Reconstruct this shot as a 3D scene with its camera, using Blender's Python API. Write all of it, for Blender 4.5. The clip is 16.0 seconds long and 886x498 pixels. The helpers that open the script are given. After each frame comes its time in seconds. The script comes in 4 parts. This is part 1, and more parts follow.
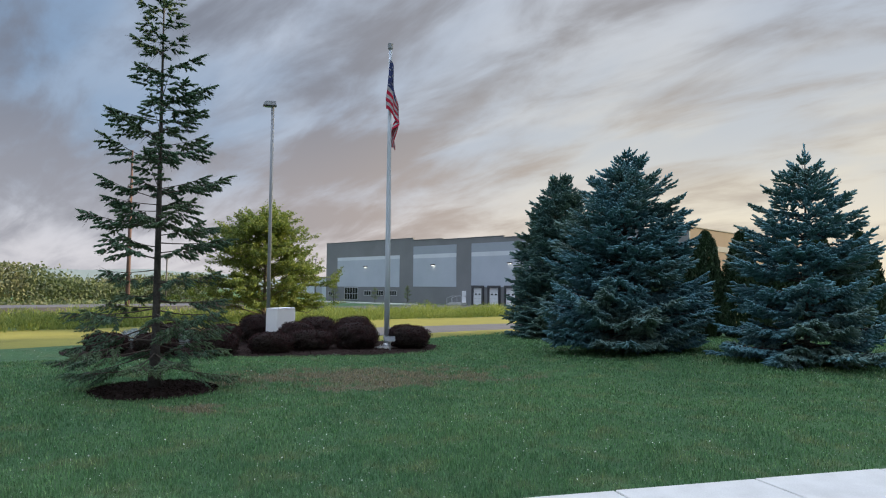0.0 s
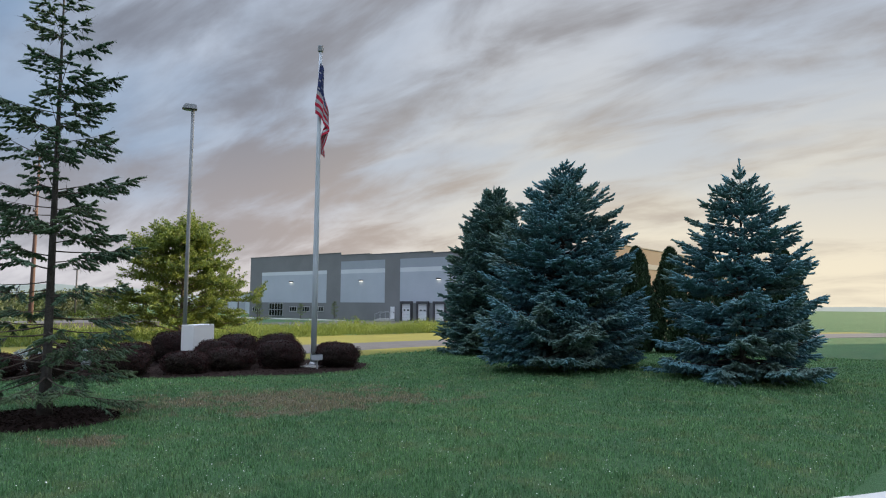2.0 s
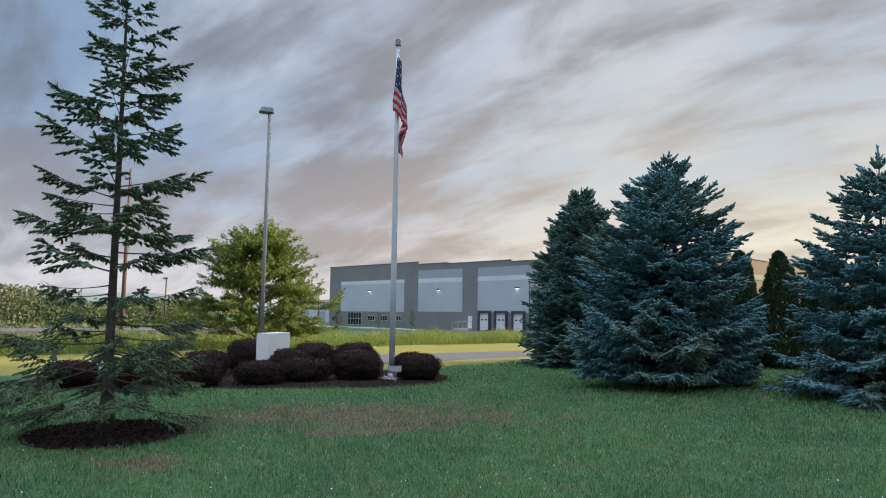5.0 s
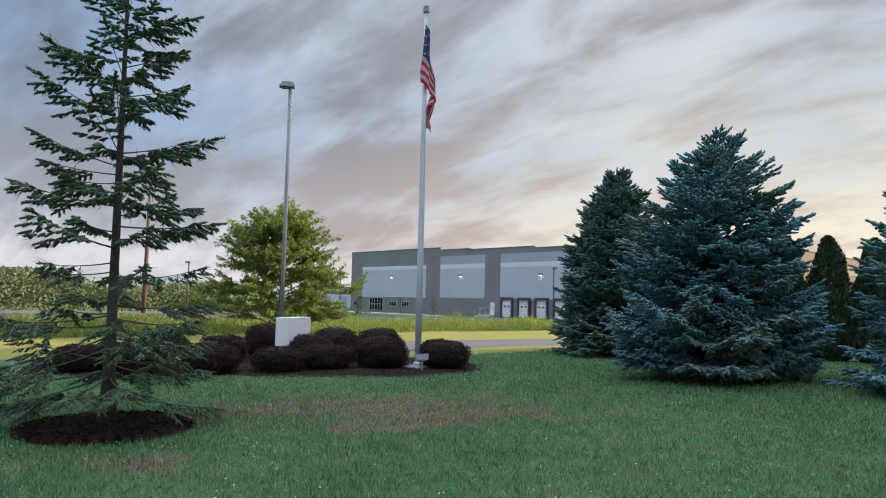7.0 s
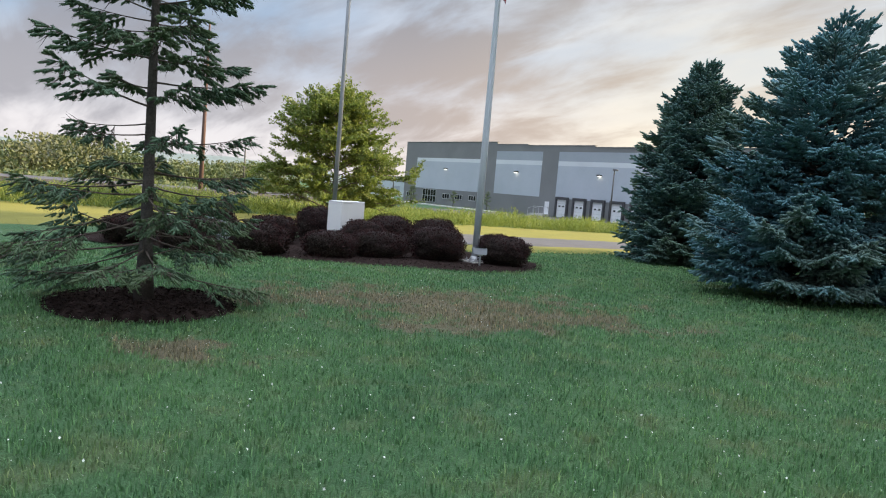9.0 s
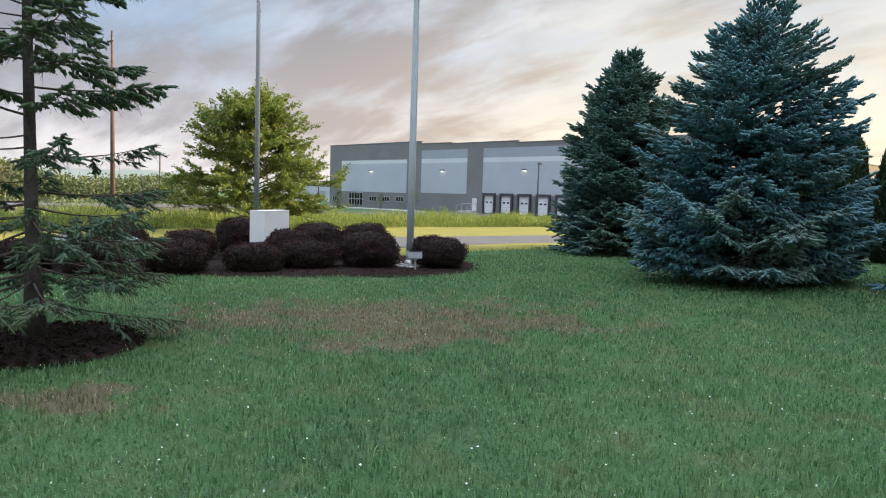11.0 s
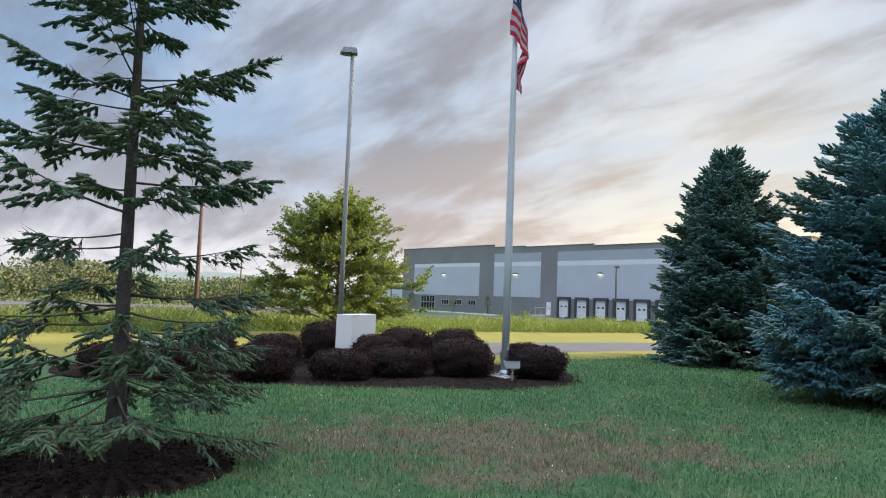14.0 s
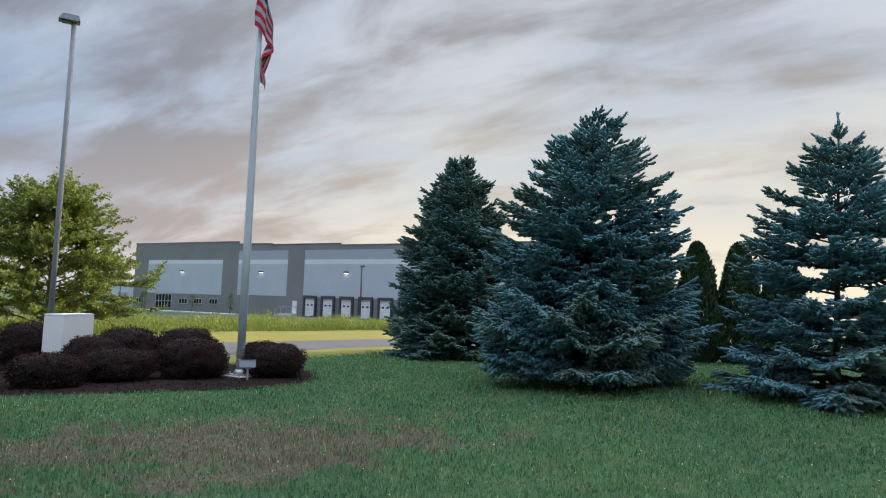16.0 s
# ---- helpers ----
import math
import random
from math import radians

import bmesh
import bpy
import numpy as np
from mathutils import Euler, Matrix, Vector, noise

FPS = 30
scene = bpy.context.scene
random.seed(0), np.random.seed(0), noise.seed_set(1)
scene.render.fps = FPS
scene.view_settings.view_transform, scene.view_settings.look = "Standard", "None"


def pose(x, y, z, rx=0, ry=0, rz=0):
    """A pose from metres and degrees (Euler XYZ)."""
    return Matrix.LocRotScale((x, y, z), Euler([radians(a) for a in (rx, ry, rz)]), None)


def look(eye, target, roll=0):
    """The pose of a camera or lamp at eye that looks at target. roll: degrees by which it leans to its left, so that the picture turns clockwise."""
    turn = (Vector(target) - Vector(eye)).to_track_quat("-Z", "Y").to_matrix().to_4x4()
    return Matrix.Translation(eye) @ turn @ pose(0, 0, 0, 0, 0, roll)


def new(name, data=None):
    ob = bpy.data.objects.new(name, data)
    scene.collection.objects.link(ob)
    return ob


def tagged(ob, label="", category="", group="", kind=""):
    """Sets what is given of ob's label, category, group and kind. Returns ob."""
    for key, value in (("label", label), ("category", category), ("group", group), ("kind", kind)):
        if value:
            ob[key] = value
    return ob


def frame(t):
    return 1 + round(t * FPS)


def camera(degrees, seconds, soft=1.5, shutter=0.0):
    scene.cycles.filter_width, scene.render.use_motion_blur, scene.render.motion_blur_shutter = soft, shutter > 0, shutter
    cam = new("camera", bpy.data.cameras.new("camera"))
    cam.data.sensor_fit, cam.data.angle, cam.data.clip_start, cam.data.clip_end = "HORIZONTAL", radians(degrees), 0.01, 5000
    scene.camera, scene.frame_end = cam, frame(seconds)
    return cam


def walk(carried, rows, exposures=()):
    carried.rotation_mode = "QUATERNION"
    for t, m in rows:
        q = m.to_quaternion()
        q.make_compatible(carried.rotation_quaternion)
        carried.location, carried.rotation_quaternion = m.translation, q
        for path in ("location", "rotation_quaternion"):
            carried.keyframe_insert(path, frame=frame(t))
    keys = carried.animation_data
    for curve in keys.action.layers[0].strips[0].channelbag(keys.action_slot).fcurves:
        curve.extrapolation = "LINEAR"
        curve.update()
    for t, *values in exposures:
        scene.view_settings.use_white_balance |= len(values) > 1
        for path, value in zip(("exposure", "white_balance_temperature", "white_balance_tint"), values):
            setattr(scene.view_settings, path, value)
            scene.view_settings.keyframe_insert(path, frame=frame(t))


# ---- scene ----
cam = camera(65.7, 16.0, soft=1.1)
PATH = [
    (0, (2.6, 0.109, 1.813), (1.196, 1.529, 1.927), 0.5),
    (0.5, (2.376, 0.191, 1.796), (1.045, 1.679, 1.911), 0.5),
    (1, (2.188, 0.314, 1.79), (0.915, 1.852, 1.921), 0.5),
    (1.5, (2.054, 0.495, 1.793), (0.811, 2.055, 1.941), 0.6),
    (2, (1.923, 0.651, 1.79), (0.677, 2.208, 1.952), 0.5),
    (2.5, (1.702, 0.814, 1.797), (0.426, 2.345, 1.968), 0.6),
    (3, (1.46, 1.014, 1.777), (0.142, 2.507, 1.959), 0.6),
    (3.5, (1.319, 1.249, 1.793), (-0.044, 2.701, 1.984), 0.6),
    (4, (1.164, 1.363, 1.779), (-0.234, 2.778, 1.983), 0.8),
    (4.2, (1.111, 1.399, 1.773), (-0.297, 2.805, 1.977), 0.7),
    (6.3, (0.377, 1.872, 1.735), (-1.03, 3.284, 1.897), 0.9),
    (6.5, (0.274, 1.953, 1.733), (-1.146, 3.352, 1.891), 1.2),
    (7, (-0.057, 2.164, 1.715), (-1.511, 3.529, 1.862), 1.3),
    (7.5, (-0.293, 2.367, 1.701), (-1.785, 3.694, 1.807), 1.7),
    (8, (-0.578, 2.539, 1.681), (-2.11, 3.824, 1.727), 2.4),
    (8.5, (-0.83, 2.673, 1.651), (-2.354, 3.966, 1.579), 4.1),
    (8.7, (-0.931, 2.721, 1.628), (-2.473, 3.986, 1.485), 5.3),
    (10.8, (-1.625, 3.104, 1.593), (-3.128, 4.408, 1.395), 2.0),
    (11, (-1.654, 3.181, 1.622), (-3.06, 4.596, 1.468), 1.8),
    (11.5, (-1.829, 3.367, 1.618), (-3.075, 4.921, 1.432), 2.3),
    (12, (-2.154, 3.364, 1.593), (-3.485, 4.808, 1.217), 2.1),
    (12.5, (-2.385, 3.344, 1.569), (-3.891, 4.609, 1.208), 1.8),
    (13, (-2.507, 3.375, 1.581), (-4.18, 4.454, 1.393), 1.9),
    (13.5, (-2.607, 3.401, 1.605), (-4.293, 4.477, 1.631), 2.5),
    (14, (-2.719, 3.424, 1.626), (-4.267, 4.683, 1.765), 2.15),
    (14.5, (-2.703, 3.426, 1.626), (-4.101, 4.846, 1.794), 1.85),
    (15, (-2.614, 3.4, 1.627), (-3.889, 4.931, 1.802), 1.75),
    (15.5, (-2.58, 3.427, 1.632), (-3.721, 5.06, 1.808), 1.7),
    (16, (-2.539, 3.47, 1.601), (-3.538, 5.195, 1.763), 2.0),
]
walk(cam, [(t, look(eye, aim, lean)) for t, eye, aim, lean in PATH], exposures=[(0.0, 0.76, 6350, 10), (3.5, 0.80, 6350, 10), (6.5, 0.93, 6350, 10), (7.5, 1.00, 6450, 10), (8.5, 1.12, 6600, 10), (11.0, 1.21, 6700, 10), (12.5, 1.29, 6750, 10), (13.5, 1.26, 6480, 10), (14.5, 1.02, 6400, 10), (16.0, 0.90, 6350, 10)])

# ---- world and sun ----
SUN_AZ, SUN_EL = radians(60), radians(17)      # azimuth from +x towards +y
SUN_DIR = Vector((math.cos(SUN_AZ) * math.cos(SUN_EL), math.sin(SUN_AZ) * math.cos(SUN_EL), math.sin(SUN_EL)))


class Nodes:
    """Small helper to wire shader nodes."""

    def __init__(self, tree):
        self.tree = tree
        tree.nodes.clear()

    def add(self, kind, values=None, **attrs):
        n = self.tree.nodes.new(kind)
        for k, v in attrs.items():
            setattr(n, k, v)
        for k, v in (values or {}).items():
            if isinstance(v, bpy.types.NodeSocket):
                self.tree.links.new(v, n.inputs[k])
            else:
                n.inputs[k].default_value = v
        return n

    def math(self, op, a, b=0.0, c=0.0):
        n = self.add("ShaderNodeMath", {0: a, 1: b, 2: c}, operation=op)
        return n.outputs[0]

    def mix(self, fac, a, b, blend="MIX"):
        n = self.add("ShaderNodeMix", data_type="RGBA", blend_type=blend)
        for k, v in ((0, fac), (6, a), (7, b)):
            if isinstance(v, bpy.types.NodeSocket):
                self.tree.links.new(v, n.inputs[k])
            else:
                n.inputs[k].default_value = (*v, 1) if isinstance(v, tuple) and len(v) == 3 else v
        return n.outputs[2]

    def ramp(self, fac, stops):
        n = self.add("ShaderNodeValToRGB", {0: fac})
        els = n.color_ramp.elements
        while len(els) < len(stops):
            els.new(0.5)
        for e, (p, c) in zip(els, stops):
            e.position = p
            e.color = (*c, 1) if isinstance(c, tuple) else (c, c, c, 1)
        return n.outputs[0]

    def noise(self, vec, scale, detail=4.0, rough=0.55, distort=0.0):
        return self.add("ShaderNodeTexNoise", {"Vector": vec, "Scale": scale, "Detail": detail, "Roughness": rough, "Distortion": distort}).outputs[0]

    def range(self, v, a, b, c=0.0, d=1.0):
        return self.add("ShaderNodeMapRange", {0: v, 1: a, 2: b, 3: c, 4: d}, interpolation_type="SMOOTHSTEP").outputs[0]


def build_world():
    w = bpy.data.worlds.new("smoky_sky")
    scene.world = w
    w.use_nodes = True
    n = Nodes(w.node_tree)
    sky = n.add("ShaderNodeTexSky", sky_type="NISHITA", sun_disc=False, sun_elevation=SUN_EL,
                sun_rotation=math.pi / 2 - SUN_AZ, air_density=1.2, dust_density=3.0)
    vec = n.add("ShaderNodeTexCoord").outputs["Generated"]
    sep = n.add("ShaderNodeSeparateXYZ", {0: vec})
    up = n.math("MAXIMUM", sep.outputs[2], 0.0)
    den = n.math("ADD", up, 0.30)
    flat = n.add("ShaderNodeCombineXYZ", {0: n.math("DIVIDE", sep.outputs[0], den), 1: n.math("DIVIDE", sep.outputs[1], den), 2: 0.0}).outputs[0]
    # bands of smoke drifting across, drawn out along the wind
    wind = n.add("ShaderNodeMapping", {"Vector": flat, "Rotation": (0, 0, radians(SMOKE_TURN)), "Scale": (1.9, 1.0, 1.0), "Location": (0.0, SMOKE_SHIFT, 0)}, vector_type="TEXTURE").outputs[0]
    streak = n.add("ShaderNodeMapping", {"Vector": flat, "Rotation": (0, 0, radians(SMOKE_TURN - 8)), "Scale": (2.3, 1.0, 1.0), "Location": (0.7, SMOKE_SHIFT, 0)}, vector_type="TEXTURE").outputs[0]
    toward = n.add("ShaderNodeVectorMath", {0: vec, 1: tuple(SUN_DIR)}, operation="DOT_PRODUCT").outputs["Value"]
    high = n.range(up, 0.10, 0.34)
    away = n.range(toward, -0.22, 0.34, 1.0, 0.0)
    near_sun = n.math("MULTIPLY", n.range(toward, 0.12, 0.60), n.range(up, 0.16, 0.40, 1.0, 0.25))
    big = n.noise(wind, 2.4, 4.0, 0.5, 0.35)
    fine = n.noise(streak, 5.2, 7.0, 0.58, 0.35)
    thick = n.math("ADD", n.math("MULTIPLY", big, 0.50), n.math("MULTIPLY", fine, 0.50))
    belt = n.math("SUBTRACT", n.range(up, 0.04, 0.10), n.range(up, 0.15, 0.25))
    thick = n.math("ADD", thick, n.math("MULTIPLY", belt, 0.045))
    thick = n.math("SUBTRACT", thick, n.math("MULTIPLY", near_sun, 0.075))
    thick = n.math("SUBTRACT", thick, n.math("MULTIPLY", n.math("MULTIPLY", away, high), 0.035))
    mask = n.range(thick, 0.405, 0.60, 0.0, 0.95)
    veil = n.range(n.noise(streak, 2.9, 5.0, 0.5, 0.3), 0.40, 0.64)
    blue = n.mix(0.8, n.mix(1.0, sky.outputs[0], (0.11, 0.11, 0.11), "MULTIPLY"), (0.225, 0.335, 0.505))
    pale = n.mix(near_sun, (0.475, 0.525, 0.61), (0.64, 0.615, 0.55))
    open_part = n.mix(n.math("MULTIPLY", veil, n.range(toward, -0.25, 0.35, 0.22, 1.0)), n.mix(n.range(toward, -0.25, 0.35), blue, n.mix(near_sun, (0.40, 0.455, 0.545), (0.53, 0.55, 0.56))), pale)
    horizon = n.mix(near_sun, n.mix(away, (0.66, 0.595, 0.56), (0.63, 0.61, 0.63)), (0.84, 0.74, 0.555))
    clear = n.mix(n.range(up, 0.02, 0.22), horizon, open_part)
    low = n.range(up, 0.09, 0.30)
    smoke = n.mix(low, n.mix(away, (0.405, 0.342, 0.306), (0.300, 0.302, 0.335)), n.mix(away, (0.232, 0.238, 0.268), (0.178, 0.202, 0.256)))
    smoke = n.mix(n.math("MULTIPLY", near_sun, 0.75), smoke, (0.50, 0.435, 0.355))
    # smoke thins out overhead; brighter sky added there, above the view, lifts the lawn
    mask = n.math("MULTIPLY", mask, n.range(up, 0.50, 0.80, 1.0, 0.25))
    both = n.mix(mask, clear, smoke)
    both = n.mix(n.range(up, 0.45, 0.85, 0.0, 1.0), both, (OVERHEAD_FILL * 0.90, OVERHEAD_FILL, OVERHEAD_FILL * 1.18))
    both = n.mix(n.range(up, 0.0, 0.07, 0.6, 0.0), both, horizon)
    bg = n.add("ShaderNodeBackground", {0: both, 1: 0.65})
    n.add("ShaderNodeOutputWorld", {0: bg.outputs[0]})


SHADE_H = 23.0
SMOKE_TURN, SMOKE_SHIFT, OVERHEAD_FILL = 8.0, 0.0, 1.9
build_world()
sun_data = bpy.data.lights.new("sun", "SUN")
sun_data.energy, sun_data.angle, sun_data.color = 5.0, radians(1.2), (1.0, 0.80, 0.48)
sun = new("sun", sun_data)
sun.matrix_world = look((0, 0, 60), Vector((0, 0, 60)) - SUN_DIR)

# ---- materials ----


def material(name, c1, c2, scale=4.0, rough=0.7, bump=0.2, fine=40.0, metal=0.0, stain=0.15, stain_scale=0.7, spec=0.25, coords="Object"):
    """Two colours blended by a coarse and a fine noise, with relief."""
    m = bpy.data.materials.new(name)
    m.use_nodes = True
    n = Nodes(m.node_tree)
    vec = n.add("ShaderNodeTexCoord").outputs[coords]
    a, b = n.noise(vec, scale, 5.0), n.noise(vec, fine, 3.0)
    s = n.noise(vec, stain_scale, 4.0, 0.6, 0.4)
    col = n.mix(n.range(n.math("ADD", n.math("MULTIPLY", a, 0.6), n.math("MULTIPLY", b, 0.4)), 0.3, 0.7), c1, c2)
    col = n.mix(n.math("MULTIPLY", n.range(s, 0.5, 0.72), stain), col, tuple(0.45 * v for v in c1))
    bp = n.add("ShaderNodeBump", {"Height": b, "Strength": bump, "Distance": 0.01})
    r = n.math("ADD", n.math("MULTIPLY", a, 0.16), rough - 0.08)
    p = n.add("ShaderNodeBsdfPrincipled", {"Base Color": col, "Roughness": r, "Metallic": metal, "Normal": bp.outputs[0], "Specular IOR Level": spec})
    n.add("ShaderNodeOutputMaterial", {0: p.outputs[0]})
    return m


def leafy(name, c1, c2, c3, through_light=0.3, rough=0.55, patch=0.8):
    """Foliage: colour varies leaf by leaf and in patches; some light passes through."""
    m = bpy.data.materials.new(name)
    m.use_nodes = True
    n = Nodes(m.node_tree)
    rnd = n.add("ShaderNodeNewGeometry").outputs["Random Per Island"]
    vec = n.add("ShaderNodeTexCoord").outputs["Object"]
    col = n.mix(n.range(rnd, 0.0, 1.0), c1, c2)
    col = n.mix(n.range(n.noise(vec, patch, 3.0), 0.45, 0.65), col, c3)
    p = n.add("ShaderNodeBsdfPrincipled", {"Base Color": col, "Roughness": rough, "Specular IOR Level": 0.25})
    t = n.add("ShaderNodeBsdfTranslucent", {"Color": n.mix(1.0, col, (1.15, 1.2, 0.6), "MULTIPLY")})
    mx = n.add("ShaderNodeMixShader", {0: through_light, 1: p.outputs[0], 2: t.outputs[0]})
    n.add("ShaderNodeOutputMaterial", {0: mx.outputs[0]})
    return m


PATCH = (-8.3, 9.15)      # centre of the worn, browned part of the lawn


def grass_colour(n, vec):
    """Lawn colour over the ground: greens in patches, a browned worn part."""
    a, b = n.noise(vec, 0.35, 4.0, 0.6), n.noise(vec, 1.7, 5.0, 0.6)
    col = n.mix(n.range(a, 0.35, 0.65), (0.077, 0.176, 0.084), (0.101, 0.212, 0.092))
    col = n.mix(n.range(b, 0.48, 0.70), col, (0.146, 0.204, 0.098))
    col = n.mix(n.range(n.noise(vec, 5.5, 4.0, 0.65), 0.50, 0.68, 0.0, 0.75), col, (0.146, 0.260, 0.122))
    off = n.add("ShaderNodeMapping", {"Vector": vec, "Location": (*PATCH, 0), "Rotation": (0, 0, radians(53)), "Scale": (2.7, 1.75, 1000.0)}, vector_type="TEXTURE").outputs[0]
    far = n.add("ShaderNodeVectorMath", {0: off}, operation="LENGTH").outputs["Value"]
    big = n.math("MULTIPLY", n.math("SUBTRACT", n.noise(vec, 0.9, 5.0, 0.65), 0.5), 3.4)
    small = n.math("MULTIPLY", n.math("SUBTRACT", n.noise(vec, 2.6, 5.0, 0.7), 0.5), 3.4)
    worn = n.math("ADD", n.math("SUBTRACT", 0.95, far), n.math("ADD", big, small))
    off = n.add("ShaderNodeMapping", {"Vector": vec, "Location": (-7.3, 4.9, 0), "Rotation": (0, 0, radians(30)), "Scale": (1.1, 0.6, 1000.0)}, vector_type="TEXTURE").outputs[0]
    near = n.math("ADD", n.math("SUBTRACT", 0.55, n.add("ShaderNodeVectorMath", {0: off}, operation="LENGTH").outputs["Value"]), n.math("ADD", big, small))
    worn = n.math("MAXIMUM", worn, near)
    return n.mix(n.range(worn, -0.15, 0.55, 0.0, 0.86), col, (0.215, 0.172, 0.124))


def ground_material():
    m = bpy.data.materials.new("lawn_ground")
    m.use_nodes = True
    n = Nodes(m.node_tree)
    vec = n.add("ShaderNodeTexCoord").outputs["Object"]
    col = grass_colour(n, vec)
    grain = n.noise(vec, 60.0, 4.0, 0.7)
    col = n.mix(n.range(grain, 0.30, 0.62, 0.25, 1.0), col, n.mix(1.0, col, (0.42, 0.42, 0.38), "MULTIPLY"))
    bp = n.add("ShaderNodeBump", {"Height": grain, "Strength": 0.7, "Distance": 0.03})
    p = n.add("ShaderNodeBsdfPrincipled", {"Base Color": col, "Roughness": 0.85, "Normal": bp.outputs[0], "Specular IOR Level": 0.15})
    n.add("ShaderNodeOutputMaterial", {0: p.outputs[0]})
    return m


def blade_material():
    m = bpy.data.materials.new("grass_blade")
    m.use_nodes = True
    n = Nodes(m.node_tree)
    vec = n.add("ShaderNodeTexCoord").outputs["Object"]
    rnd = n.add("ShaderNodeNewGeometry").outputs["Random Per Island"]
    col = n.mix(1.0, grass_colour(n, vec), n.ramp(rnd, [(0.0, (0.66, 0.72, 0.66)), (0.75, (1.18, 1.18, 1.05)), (0.93, (1.5, 1.45, 1.3)), (1.0, (2.4, 1.9, 1.6))]), "MULTIPLY")
    p = n.add("ShaderNodeBsdfPrincipled", {"Base Color": col, "Roughness": 0.5, "Specular IOR Level": 0.3})
    t = n.add("ShaderNodeBsdfTranslucent", {"Color": col})
    mx = n.add("ShaderNodeMixShader", {0: 0.35, 1: p.outputs[0], 2: t.outputs[0]})
    n.add("ShaderNodeOutputMaterial", {0: mx.outputs[0]})
    return m


M_GROUND = ground_material()
M_BLADE = blade_material()
M_ROAD = material("asphalt", (0.085, 0.083, 0.092), (0.125, 0.122, 0.132), 1.2, 0.85, 0.4, 90.0, stain=0.3)
M_CONCRETE = material("pale_concrete", (0.48, 0.47, 0.45), (0.58, 0.57, 0.55), 3.0, 0.85, 0.3, 60.0)
M_MULCH = material("bark_mulch", (0.012, 0.0085, 0.008), (0.040, 0.027, 0.024), 9.0, 0.95, 1.0, 45.0, spec=0.03)
M_CHIP = material("bark_chip", (0.008, 0.006, 0.005), (0.040, 0.027, 0.024), 20.0, 0.9, 0.4, 60.0, spec=0.03)
M_WALL_DARK = material("grey_wall_paint", (0.196, 0.200, 0.208), (0.228, 0.232, 0.240), 0.35, 0.85, 0.1, 6.0, stain=0.12, stain_scale=0.15)
M_WALL_LIGHT = material("pale_blue_grey_paint", (0.42, 0.46, 0.52), (0.47, 0.51, 0.57), 0.3, 0.8, 0.1, 6.0, stain=0.08, stain_scale=0.12)
M_WALL_STRIPE = material("pale_stripe_paint", (0.60, 0.63, 0.67), (0.66, 0.69, 0.73), 0.3, 0.8, 0.1, 6.0, stain=0.06)
M_WALL_MID = material("mid_blue_grey_paint", (0.335, 0.37, 0.42), (0.37, 0.405, 0.455), 0.3, 0.8, 0.1, 6.0, stain=0.08)
M_WALL_TAN = material("tan_wall_paint", (0.150, 0.118, 0.100), (0.172, 0.136, 0.116), 0.3, 0.85, 0.1, 6.0, stain=0.08)
M_PLINTH = material("plinth_paint", (0.190, 0.190, 0.192), (0.220, 0.220, 0.222), 0.4, 0.85, 0.1, 6.0)
M_COPING = material("metal_coping", (0.15, 0.152, 0.158), (0.185, 0.187, 0.192), 0.5, 0.8, 0.05, 8.0, metal=0.0, spec=0.08)
M_WHITE = material("white_paint", (0.74, 0.75, 0.75), (0.80, 0.80, 0.79), 2.0, 0.6, 0.08, 30.0, stain=0.12)
M_DOOR = material("white_door_paint", (0.72, 0.73, 0.76), (0.80, 0.81, 0.83), 0.8, 0.5, 0.05, 8.0)
M_SEAL = material("black_rubber", (0.060, 0.060, 0.066), (0.085, 0.085, 0.092), 2.0, 0.8, 0.2, 20.0)
M_FRAME = material("aluminium_frame", (0.45, 0.46, 0.48), (0.55, 0.56, 0.58), 1.0, 0.45, 0.05, 10.0, metal=0.6)
M_STEEL = material("galvanised_steel", (0.46, 0.47, 0.49), (0.55, 0.56, 0.58), 3.0, 0.42, 0.1, 40.0, metal=0.55)
M_POLE = material("silver_painted_pole", (0.47, 0.51, 0.57), (0.54, 0.58, 0.64), 2.0, 0.5, 0.04, 30.0, metal=0.0, spec=0.3)
M_LAMPPOLE = material("grey_painted_pole", (0.22, 0.235, 0.26), (0.27, 0.285, 0.31), 2.0, 0.65, 0.06, 30.0, spec=0.12)
M_DARKMETAL = material("dark_bronze_metal", (0.09, 0.085, 0.08), (0.13, 0.125, 0.12), 3.0, 0.5, 0.1, 30.0, metal=0.3)
M_WOODPOLE = material("weathered_pole_wood", (0.095, 0.060, 0.056), (0.135, 0.085, 0.078), 2.0, 0.9, 0.3, 20.0)
M_BARK = material("spruce_bark", (0.040, 0.036, 0.034), (0.092, 0.082, 0.076), 12.0, 0.95, 1.0, 60.0)
M_BARK_TREE = material("tree_bark", (0.09, 0.075, 0.06), (0.14, 0.115, 0.09), 10.0, 0.95, 1.0, 50.0)
M_TWIG = material("dry_twig", (0.060, 0.048, 0.040), (0.110, 0.090, 0.075), 12.0, 0.95, 0.5, 60.0)
M_RED = material("red_flag_cloth", (0.36, 0.012, 0.040), (0.45, 0.016, 0.050), 6.0, 0.8, 0.2, 300.0, stain=0.05)
M_CREAM = material("white_flag_cloth", (0.31, 0.30, 0.33), (0.37, 0.36, 0.39), 6.0, 0.8, 0.2, 300.0, stain=0.05)
M_NAVY = material("navy_flag_cloth", (0.020, 0.030, 0.095), (0.030, 0.042, 0.13), 6.0, 0.8, 0.2, 300.0, stain=0.05)
